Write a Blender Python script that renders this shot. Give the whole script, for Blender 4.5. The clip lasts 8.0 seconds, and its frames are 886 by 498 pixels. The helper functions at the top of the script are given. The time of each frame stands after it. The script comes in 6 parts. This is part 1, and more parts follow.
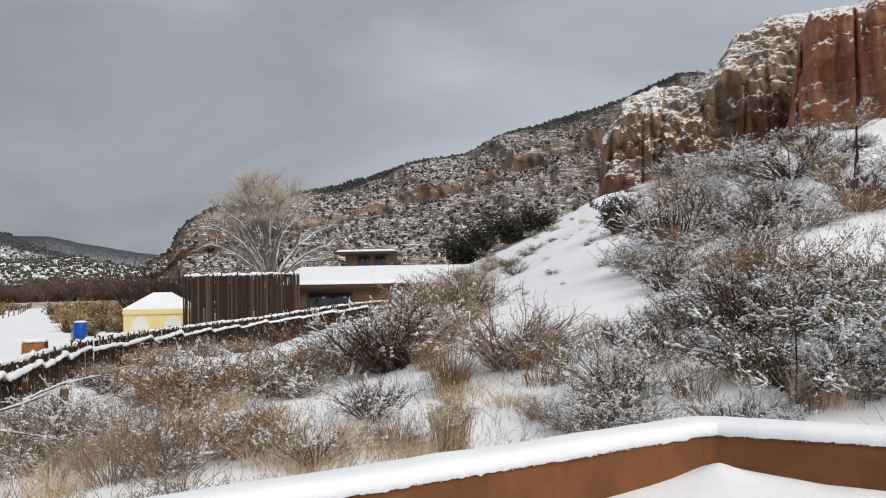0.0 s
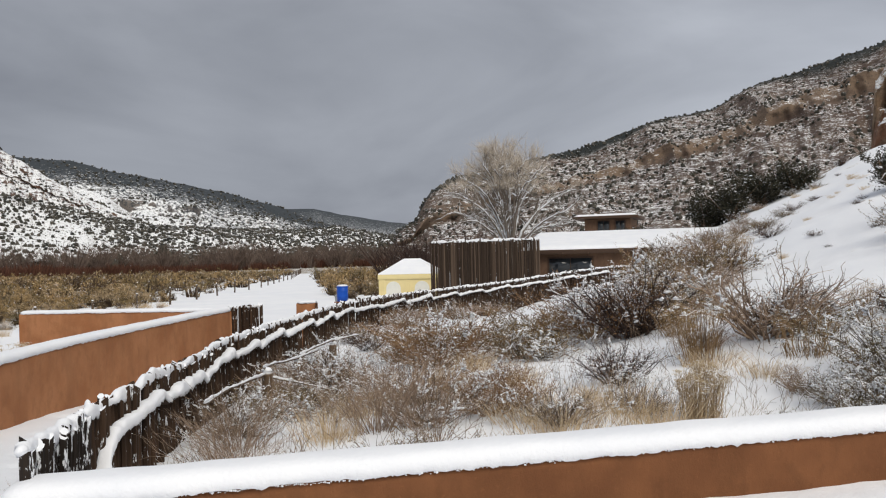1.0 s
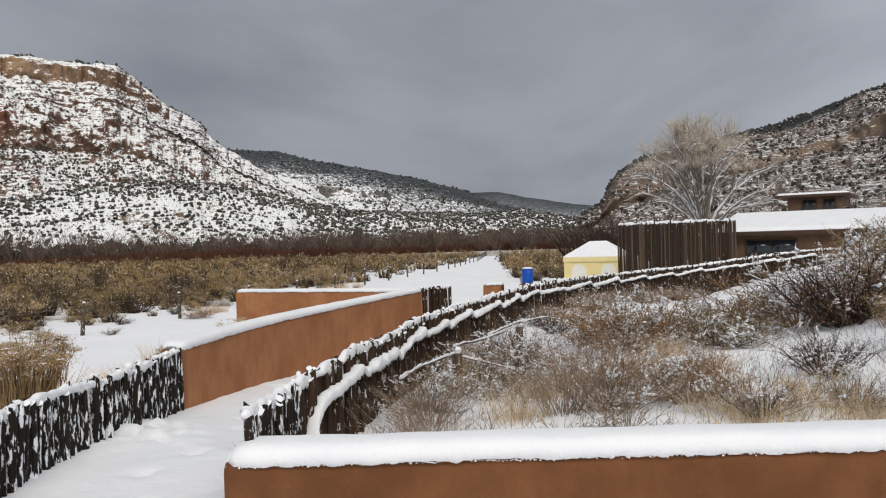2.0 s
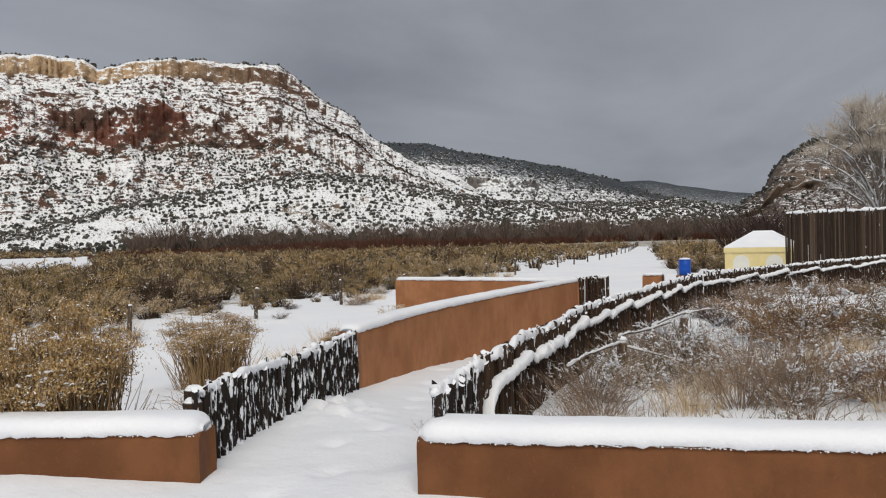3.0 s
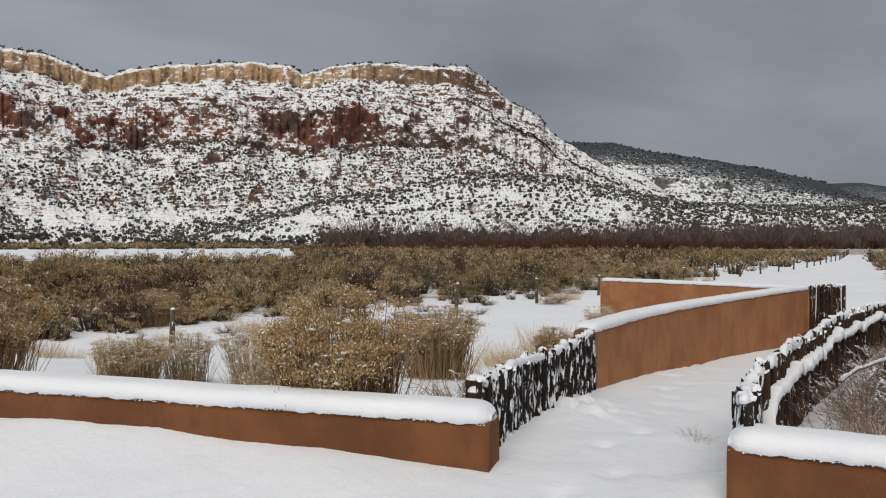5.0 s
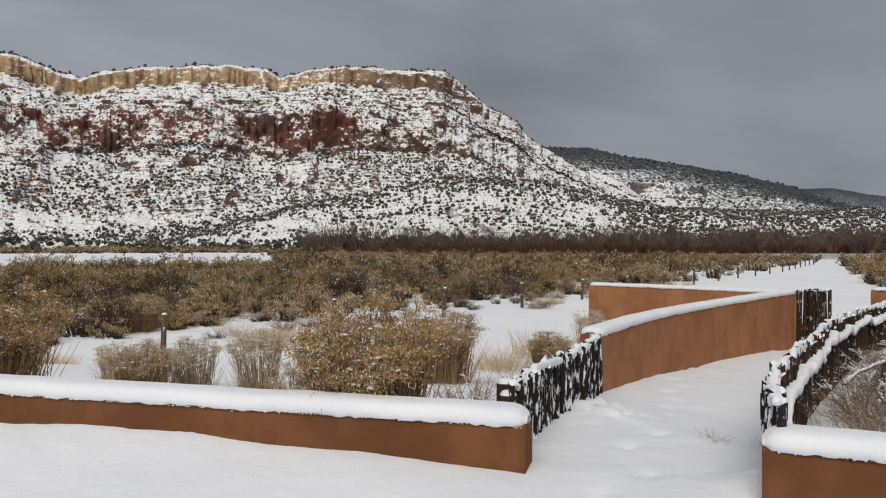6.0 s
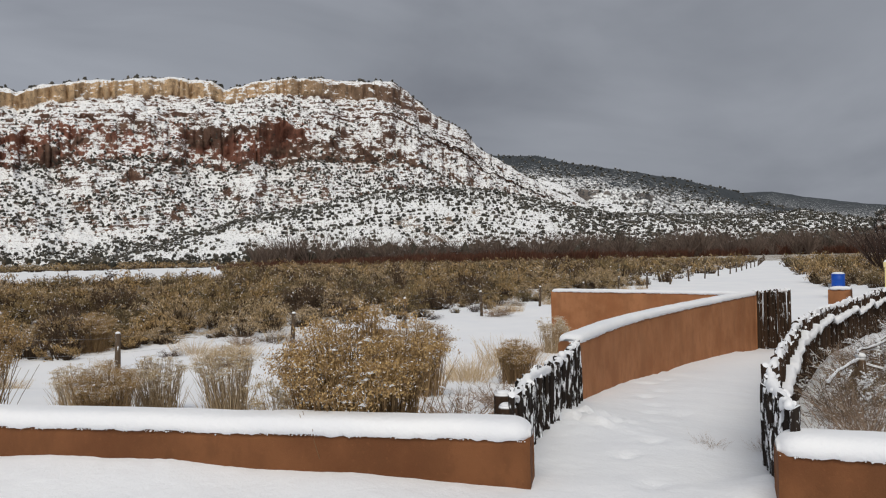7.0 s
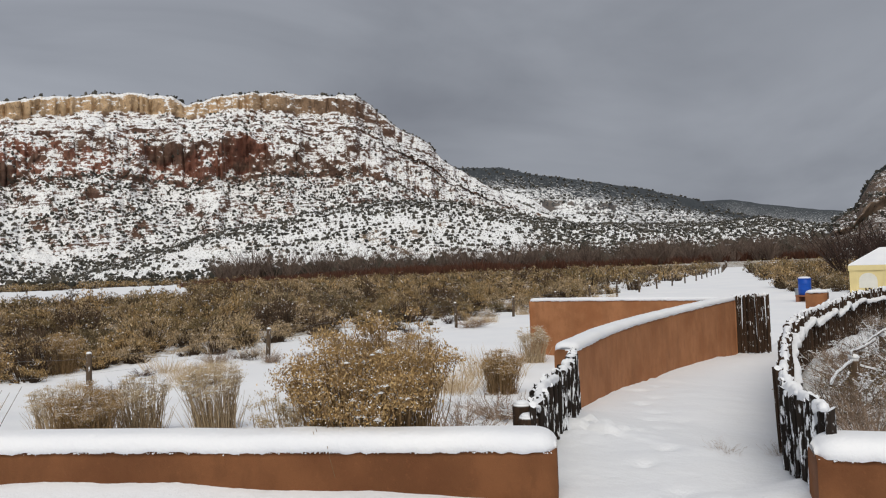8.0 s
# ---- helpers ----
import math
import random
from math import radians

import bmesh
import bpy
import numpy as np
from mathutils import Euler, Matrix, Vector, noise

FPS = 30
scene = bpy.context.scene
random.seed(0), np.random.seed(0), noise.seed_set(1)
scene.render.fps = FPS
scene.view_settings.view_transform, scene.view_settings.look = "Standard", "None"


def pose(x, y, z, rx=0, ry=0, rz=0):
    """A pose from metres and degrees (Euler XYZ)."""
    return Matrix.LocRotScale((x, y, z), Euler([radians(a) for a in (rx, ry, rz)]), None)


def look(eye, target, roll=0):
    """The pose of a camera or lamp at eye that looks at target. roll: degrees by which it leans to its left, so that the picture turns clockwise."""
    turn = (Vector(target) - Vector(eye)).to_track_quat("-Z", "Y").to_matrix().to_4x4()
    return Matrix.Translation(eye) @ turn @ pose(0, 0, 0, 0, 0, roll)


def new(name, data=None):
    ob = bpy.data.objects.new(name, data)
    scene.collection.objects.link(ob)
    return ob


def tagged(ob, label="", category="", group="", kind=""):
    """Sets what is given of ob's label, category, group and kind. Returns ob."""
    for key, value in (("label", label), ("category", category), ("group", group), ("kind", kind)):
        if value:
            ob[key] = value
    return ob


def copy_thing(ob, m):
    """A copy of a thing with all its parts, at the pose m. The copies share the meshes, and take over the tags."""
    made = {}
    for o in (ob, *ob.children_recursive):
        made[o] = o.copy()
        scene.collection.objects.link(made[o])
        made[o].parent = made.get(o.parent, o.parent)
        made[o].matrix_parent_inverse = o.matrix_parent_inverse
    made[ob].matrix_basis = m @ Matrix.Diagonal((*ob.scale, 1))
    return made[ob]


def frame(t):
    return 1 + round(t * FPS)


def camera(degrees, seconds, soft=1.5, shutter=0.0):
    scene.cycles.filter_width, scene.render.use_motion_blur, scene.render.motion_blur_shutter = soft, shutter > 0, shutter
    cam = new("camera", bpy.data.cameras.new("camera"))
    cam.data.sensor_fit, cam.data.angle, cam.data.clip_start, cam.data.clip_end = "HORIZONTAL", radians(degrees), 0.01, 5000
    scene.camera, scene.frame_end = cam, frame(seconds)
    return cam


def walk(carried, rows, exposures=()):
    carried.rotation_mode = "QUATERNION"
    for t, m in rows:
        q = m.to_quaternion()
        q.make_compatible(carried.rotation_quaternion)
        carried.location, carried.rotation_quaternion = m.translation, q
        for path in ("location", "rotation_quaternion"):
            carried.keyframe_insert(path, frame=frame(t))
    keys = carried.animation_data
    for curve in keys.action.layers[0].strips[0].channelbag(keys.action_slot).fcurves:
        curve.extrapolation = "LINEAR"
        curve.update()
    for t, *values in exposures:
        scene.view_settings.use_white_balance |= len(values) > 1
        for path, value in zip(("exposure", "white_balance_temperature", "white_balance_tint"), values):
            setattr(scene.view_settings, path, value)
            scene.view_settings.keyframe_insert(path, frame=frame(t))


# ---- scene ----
cam = camera(59.6, 8.0, 1.15)
PATH = [
    (0, (0.157, 2.112, 1.545), (0.087, 4.109, 1.642), -1.0),
    (0.5, (0.139, 2.101, 1.534), (-0.258, 4.061, 1.587), -1.3),
    (1, (0.121, 2.076, 1.528), (-0.55, 3.96, 1.549), -1.4),
    (1.5, (0.122, 2.062, 1.525), (-0.788, 3.844, 1.524), -1.5),
    (2, (0.11, 2.024, 1.529), (-0.986, 3.697, 1.517), -1.5),
    (3.5, (-0.128, 1.693, 1.489), (-1.638, 3.005, 1.457), -1.2),
    (4, (-0.319, 1.633, 1.471), (-1.921, 2.829, 1.439), -0.7),
    (4.5, (-0.46, 1.524, 1.473), (-2.129, 2.626, 1.449), -0.2),
    (4.7, (-0.492, 1.437, 1.477), (-2.179, 2.511, 1.453), 0.0),
    (5.8, (-0.628, 0.962, 1.498), (-2.296, 2.066, 1.485), 0.4),
    (6, (-0.651, 0.896, 1.502), (-2.304, 2.022, 1.49), 0.1),
    (6.5, (-0.851, 0.857, 1.498), (-2.467, 2.034, 1.498), -0.5),
    (7, (-1.001, 0.786, 1.495), (-2.58, 2.014, 1.507), -1.2),
    (7.5, (-1.188, 0.707, 1.483), (-2.735, 1.975, 1.513), -1.9),
    (8, (-1.352, 0.637, 1.466), (-2.874, 1.934, 1.508), -2.3),
]
walk(cam, [(t, look(eye, target, roll)) for t, eye, target, roll in PATH], [(0.0, 0.18), (1.0, 0.12), (2.0, 0.05), (3.5, -0.08), (4.5, -0.14), (6.0, -0.17), (8.0, -0.06)])

# ---------------------------------------------------------------- light
world = bpy.data.worlds.new("winter_sky")
scene.world = world
world.use_nodes = True
SUN_AZ, SUN_EL = -132.0, 48.0        # bearing to the left of +y, height in degrees


def build_world():
    nt = world.node_tree
    nt.nodes.clear()
    out = nt.nodes.new("ShaderNodeOutputWorld")
    bg = nt.nodes.new("ShaderNodeBackground")
    sky = nt.nodes.new("ShaderNodeTexSky")
    sky.sky_type = 'NISHITA'
    sky.sun_disc = False
    sky.sun_elevation = radians(SUN_EL)
    sky.sun_rotation = radians(-SUN_AZ)
    sky.air_density, sky.dust_density, sky.ozone_density = 1.0, 2.0, 1.0
    tc = nt.nodes.new("ShaderNodeTexCoord")
    mp = nt.nodes.new("ShaderNodeMapping")
    mp.inputs["Scale"].default_value = (1.0, 1.0, 3.0)
    mp.inputs["Rotation"].default_value = (0.0, 0.25, 0.4)
    n1 = nt.nodes.new("ShaderNodeTexNoise")
    n1.inputs["Scale"].default_value = 1.7
    n1.inputs["Detail"].default_value = 6.0
    n1.inputs["Roughness"].default_value = 0.5
    n1.inputs["Distortion"].default_value = 0.5
    ramp = nt.nodes.new("ShaderNodeValToRGB")
    ramp.color_ramp.elements[0].position = 0.30
    ramp.color_ramp.elements[0].color = (0.228, 0.246, 0.288, 1)
    ramp.color_ramp.elements[1].position = 0.72
    ramp.color_ramp.elements[1].color = (0.445, 0.473, 0.53, 1)
    # the cloud deck is heavier and darker low over the far end of the valley
    low = nt.nodes.new("ShaderNodeMapRange")
    low.inputs["From Min"].default_value = 0.2
    low.inputs["From Max"].default_value = 0.97
    low.inputs["To Min"].default_value = 1.34
    low.inputs["To Max"].default_value = 0.84
    dot = nt.nodes.new("ShaderNodeVectorMath")
    dot.operation = 'DOT_PRODUCT'
    dot.inputs[1].default_value = (-math.sin(radians(38)) * 0.994, math.cos(radians(38)) * 0.994, 0.11)
    mul = nt.nodes.new("ShaderNodeMix")
    mul.data_type, mul.blend_type = 'RGBA', 'MULTIPLY'
    mul.inputs[0].default_value = 1.0
    mix = nt.nodes.new("ShaderNodeMix")
    mix.data_type = 'RGBA'
    mix.inputs[0].default_value = 0.98
    skys = nt.nodes.new("ShaderNodeMix")
    skys.data_type, skys.blend_type = 'RGBA', 'MULTIPLY'
    skys.inputs[0].default_value = 1.0
    skys.inputs[7].default_value = (0.03, 0.03, 0.03, 1)
    ln = nt.links.new
    ln(tc.outputs["Generated"], mp.inputs["Vector"])
    ln(mp.outputs[0], n1.inputs["Vector"])
    ln(n1.outputs["Fac"], ramp.inputs["Fac"])
    ln(tc.outputs["Generated"], dot.inputs[0])
    ln(dot.outputs["Value"], low.inputs["Value"])
    ln(ramp.outputs["Color"], mul.inputs[6])
    ln(low.outputs[0], mul.inputs[7])
    ln(sky.outputs[0], skys.inputs[6])
    ln(skys.outputs[2], mix.inputs[6])
    ln(mul.outputs[2], mix.inputs[7])
    ln(mix.outputs[2], bg.inputs["Color"])
    bg.inputs["Strength"].default_value = 1.0
    ln(bg.outputs[0], out.inputs["Surface"])


build_world()
sun_data = bpy.data.lights.new("sun", 'SUN')
sun_data.energy = 1.9
sun_data.angle = radians(42)
sun_data.color = (1.0, 0.92, 0.78)
sun = new("sun", sun_data)
_a, _e = radians(SUN_AZ), radians(SUN_EL)
sun.matrix_world = look((0, 0, 60), (60 * math.sin(_a) * math.cos(_e), -60 * math.cos(_a) * math.cos(_e), 60 - 60 * math.sin(_e)))


# ---------------------------------------------------------------- noise and mesh helpers
def lattice(ix, iy, seed):
    h = (ix.astype(np.int64) * 374761393 + iy.astype(np.int64) * 668265263 + seed * 974711) & 0x7FFFFFFF
    h = ((h ^ (h >> 13)) * 1274126177) & 0x7FFFFFFF
    return ((h ^ (h >> 16)) & 0xFFFF) / 65535.0


def vnoise(x, y, seed=0):
    x, y = np.asarray(x, float), np.asarray(y, float)
    ix, iy = np.floor(x), np.floor(y)
    fx, fy = x - ix, y - iy
    fx, fy = fx * fx * (3 - 2 * fx), fy * fy * (3 - 2 * fy)
    a, b = lattice(ix, iy, seed), lattice(ix + 1, iy, seed)
    c, d = lattice(ix, iy + 1, seed), lattice(ix + 1, iy + 1, seed)
    return (a + (b - a) * fx) * (1 - fy) + (c + (d - c) * fx) * fy


def fbm(x, y, octaves=4, seed=0, gain=0.5):
    """About -1 to 1."""
    total, amp, norm = 0.0, 1.0, 0.0
    for k in range(octaves):
        total = total + amp * (2 * vnoise(np.asarray(x) * 2 ** k, np.asarray(y) * 2 ** k, seed + 17 * k) - 1)
        norm += amp
        amp *= gain
    return total / norm


def ramp01(x, a, b):
    t = np.clip((np.asarray(x, float) - a) / (b - a), 0, 1)
    return t * t * (3 - 2 * t)


def mesh_of(name, verts, faces, mat, smooth=True):
    me = bpy.data.meshes.new(name)
    me.from_pydata(verts.tolist() if hasattr(verts, "tolist") else verts, [], faces.tolist() if hasattr(faces, "tolist") else faces)
    if smooth:
        me.polygons.foreach_set("use_smooth", np.ones(len(me.polygons), bool))
    me.materials.append(mat)
    me.update()
    return me


def part(name, data, mat, parent=None, label="", smooth=True):
    """One mesh object from (verts, faces), a bmesh or a ready mesh, under a thing or a part."""
    if isinstance(data, bpy.types.Mesh):
        me = data
    elif isinstance(data, tuple):
        me = mesh_of(name, data[0], data[1], mat, smooth)
    else:
        me = bpy.data.meshes.new(name)
        data.to_mesh(me)
        data.free()
        me.materials.append(mat)
        if smooth:
            me.polygons.foreach_set("use_smooth", np.ones(len(me.polygons), bool))
    ob = new(name, me)
    if parent is not None:
        ob.parent = parent
    if label:
        tagged(ob, label=label)
    return ob


def thing(name, label, category, at=(0, 0, 0), group="", kind=""):
    ob = new(name)
    ob.empty_display_size = 0.1
    ob.location = at
    return tagged(ob, label, category, group, kind)


def grid_faces(nu, nv, closed_v=False):
    a = np.arange(nu * nv).reshape(nu, nv)
    if closed_v:
        a = np.concatenate([a, a[:, :1]], 1)
    return np.stack([a[:-1, :-1], a[1:, :-1], a[1:, 1:], a[:-1, 1:]], -1).reshape(-1, 4)


def joined(pieces):
    vs, fs, n = [], [], 0
    for v, f in pieces:
        vs.append(np.asarray(v, float))
        fs.extend((np.asarray(f) + n).tolist() if isinstance(f, np.ndarray) else [[i + n for i in q] for q in f])
        n += len(v)
    return np.concatenate(vs), fs


def along(points, step):
    """Points at even steps along a smooth curve through the given ones, and the way at each."""
    p = np.array(points, float)
    if len(p) > 2:
        q = np.vstack([2 * p[0] - p[1], p, 2 * p[-1] - p[-2]])
        fine = []
        for k in range(1, len(q) - 2):
            t = np.linspace(0, 1, 24, endpoint=False)[:, None]
            a, b, c, d = q[k - 1:k + 3]
            fine.append(0.5 * (2 * b + (c - a) * t + (2 * a - 5 * b + 4 * c - d) * t ** 2 + (3 * b - a - 3 * c + d) * t ** 3))
        p = np.vstack(fine + [p[-1:]])
    s = np.r_[0, np.cumsum(np.linalg.norm(np.diff(p[:, :2], axis=0), axis=1))]
    n = max(2, int(round(s[-1] / step)) + 1)
    at = np.linspace(0, s[-1], n)
    out = np.stack([np.interp(at, s, p[:, k]) for k in range(p.shape[1])], 1)
    way = np.gradient(out[:, :2], axis=0)
    way /= np.linalg.norm(way, axis=1)[:, None]
    return out, way, at


# ---------------------------------------------------------------- materials
def material(name, rough=0.8, metal=0.0):
    m = bpy.data.materials.new(name)
    m.use_nodes = True
    nt = m.node_tree
    b = nt.nodes["Principled BSDF"]
    b.inputs["Roughness"].default_value = rough
    b.inputs["Metallic"].default_value = metal
    b.inputs["Specular IOR Level"].default_value = 0.25
    return m, nt, b


def tex(nt, kind, scale, coord="Object", detail=4.0, stretch=(1, 1, 1), rough=0.55):
    tc = nt.nodes.new("ShaderNodeTexCoord")
    mp = nt.nodes.new("ShaderNodeMapping")
    mp.inputs["Scale"].default_value = stretch
    if coord == "World":
        g = nt.nodes.new("ShaderNodeNewGeometry")
        nt.links.new(g.outputs["Position"], mp.inputs[0])
    else:
        nt.links.new(tc.outputs[coord], mp.inputs[0])
    n = nt.nodes.new(kind)
    n.inputs["Scale"].default_value = scale
    if "Detail" in n.inputs:
        n.inputs["Detail"].default_value = detail
        n.inputs["Roughness"].default_value = rough
    nt.links.new(mp.outputs[0], n.inputs["Vector"])
    return n.outputs["Fac"] if "Fac" in n.outputs else n.outputs["Distance"]


def ramp(nt, fac, stops):
    r = nt.nodes.new("ShaderNodeValToRGB")
    els = r.color_ramp.elements
    while len(els) < len(stops):
        els.new(0.5)
    for e, (p, c) in zip(els, stops):
        e.position = p
        e.color = (*c, 1) if len(c) == 3 else c
    nt.links.new(fac, r.inputs[0])
    return r.outputs[0]


def mixed(nt, fac, a, b, blend='MIX'):
    m = nt.nodes.new("ShaderNodeMix")
    m.data_type, m.blend_type = 'RGBA', blend
    for sock, v in ((m.inputs[0], fac), (m.inputs[6], a), (m.inputs[7], b)):
        if isinstance(v, bpy.types.NodeSocket):
            nt.links.new(v, sock)
        elif isinstance(v, tuple):
            sock.default_value = (*v, 1)
        else:
            sock.default_value = v
    return m.outputs[2]


def maths(nt, op, a, b=0.0, clamp=False):
    m = nt.nodes.new("ShaderNodeMath")
    m.operation, m.use_clamp = op, clamp
    for sock, v in zip(m.inputs, (a, b)):
        if isinstance(v, bpy.types.NodeSocket):
            nt.links.new(v, sock)
        else:
            sock.default_value = v
    return m.outputs[0]


def stepped(nt, v, a, b):
    m = nt.nodes.new("ShaderNodeMapRange")
    m.interpolation_type = 'SMOOTHSTEP'
    m.inputs["From Min"].default_value, m.inputs["From Max"].default_value = a, b
    nt.links.new(v, m.inputs["Value"])
    return m.outputs[0]


def bumped(nt, b, height, strength, distance):
    n = nt.nodes.new("ShaderNodeBump")
    n.inputs["Strength"].default_value, n.inputs["Distance"].default_value = strength, distance
    nt.links.new(height, n.inputs["Height"])
    nt.links.new(n.outputs[0], b.inputs["Normal"])


def upness(nt):
    g = nt.nodes.new("ShaderNodeNewGeometry")
    s = nt.nodes.new("ShaderNodeSeparateXYZ")
    nt.links.new(g.outputs["Normal"], s.inputs[0])
    return s.outputs["Z"]


SNOW = (0.86, 0.88, 0.91)


def make_snow():
    m, nt, b = material("snow", 0.65)
    n = tex(nt, "ShaderNodeTexNoise", 1.3, "World", 5)
    fine = tex(nt, "ShaderNodeTexNoise", 60, "World", 4)
    nt.links.new(ramp(nt, n, [(0.3, (0.82, 0.84, 0.88)), (0.7, (0.90, 0.91, 0.93))]), b.inputs["Base Color"])
    lump = tex(nt, "ShaderNodeTexNoise", 16, "World", 4, rough=0.6)
    bumped(nt, b, maths(nt, 'ADD', maths(nt, 'ADD', maths(nt, 'MULTIPLY', n, 0.6), maths(nt, 'MULTIPLY', lump, 0.35)), maths(nt, 'MULTIPLY', fine, 0.14)), 0.5, 0.05)
    return m


def make_ground():
    """Fresh snow, with dry grass and soil coming through in patches on the valley floor and the slopes."""
    m, nt, b = material("snowy_ground", 0.7)
    at = nt.nodes.new("ShaderNodeAttribute")
    at.attribute_name = "bare"
    big = tex(nt, "ShaderNodeTexNoise", 0.35, "World", 6)
    mid = tex(nt, "ShaderNodeTexNoise", 3.5, "World", 5, rough=0.7)
    fine = tex(nt, "ShaderNodeTexNoise", 45, "World", 4)
    soil = ramp(nt, mid, [(0.3, (0.10, 0.075, 0.045)), (0.55, (0.24, 0.18, 0.10)), (0.75, (0.36, 0.29, 0.18))])
    snow = ramp(nt, big, [(0.3, (0.82, 0.84, 0.88)), (0.7, (0.90, 0.91, 0.93))])
    cover = maths(nt, 'ADD', maths(nt, 'MULTIPLY', mid, 0.7), maths(nt, 'MULTIPLY', big, 0.5))
    bare = stepped(nt, maths(nt, 'SUBTRACT', maths(nt, 'ADD', at.outputs["Fac"], cover), 1.0), -0.06, 0.10)
    nt.links.new(mixed(nt, bare, snow, soil), b.inputs["Base Color"])
    lump = tex(nt, "ShaderNodeTexNoise", 13, "World", 4, rough=0.6)
    bumped(nt, b, maths(nt, 'ADD', maths(nt, 'ADD', mid, maths(nt, 'MULTIPLY', lump, 0.3)), maths(nt, 'MULTIPLY', fine, 0.15)), 0.4, 0.05)
    return m


def make_adobe(name, base, dark):
    """Earth-coloured stucco with rain streaks, trowel marks and a fine sandy grain."""
    m, nt, b = material(name, 0.92)
    blot = tex(nt, "ShaderNodeTexNoise", 1.6, "World", 5)
    streak = tex(nt, "ShaderNodeTexNoise", 3.0, "World", 5, (1, 1, 0.22))
    grain = tex(nt, "ShaderNodeTexNoise", 120, "World", 3)
    col = mixed(nt, stepped(nt, blot, 0.35, 0.7), base, dark)
    col = mixed(nt, maths(nt, 'MULTIPLY', stepped(nt, streak, 0.46, 0.66), 0.45), col, tuple(c * 0.62 for c in base))
    patch = tex(nt, "ShaderNodeTexNoise", 7.0, "World", 5, (1, 1, 0.6), 0.65)
    col = mixed(nt, maths(nt, 'MULTIPLY', stepped(nt, patch, 0.48, 0.66), 0.45), col, tuple(c * 0.55 for c in base))
    speck = tex(nt, "ShaderNodeTexNoise", 38, "World", 3, (1, 1, 1), 0.6)
    col = mixed(nt, maths(nt, 'MULTIPLY', stepped(nt, speck, 0.60, 0.72), 0.18), col, tuple(min(1, c * 1.7) for c in base))
    col = mixed(nt, maths(nt, 'MULTIPLY', grain, 0.3), col, tuple(min(1, c * 1.25) for c in base))
    nt.links.new(col, b.inputs["Base Color"])
    bumped(nt, b, maths(nt, 'ADD', maths(nt, 'MULTIPLY', patch, 1.2), maths(nt, 'MULTIPLY', grain, 0.3)), 0.55, 0.02)
    return m


def make_bark(name, dark, light, snow=0.0, pale=None):
    """Weathered juniper bark with grain up the pole; wind-blown snow sticks in flecks."""
    m, nt, b = material(name, 0.9)
    oi = nt.nodes.new("ShaderNodeObjectInfo")
    grain = tex(nt, "ShaderNodeTexNoise", 30, "World", 4, (1, 1, 0.08))
    col = mixed(nt, grain, dark, light)
    col = mixed(nt, maths(nt, 'MULTIPLY', maths(nt, 'POWER', oi.outputs["Random"], 3.0), 0.7), col, pale or light)
    if snow:
        fleck = tex(nt, "ShaderNodeTexNoise", 26, "World", 4, (1, 1, 0.30), 0.6)
        up = stepped(nt, upness(nt), 0.35, 0.7)
        stuck = maths(nt, 'MAXIMUM', stepped(nt, fleck, 0.64 - snow, 0.70 - snow), up)
        col = mixed(nt, stuck, col, SNOW)
    nt.links.new(col, b.inputs["Base Color"])
    bumped(nt, b, grain, 0.6, 0.01)
    return m


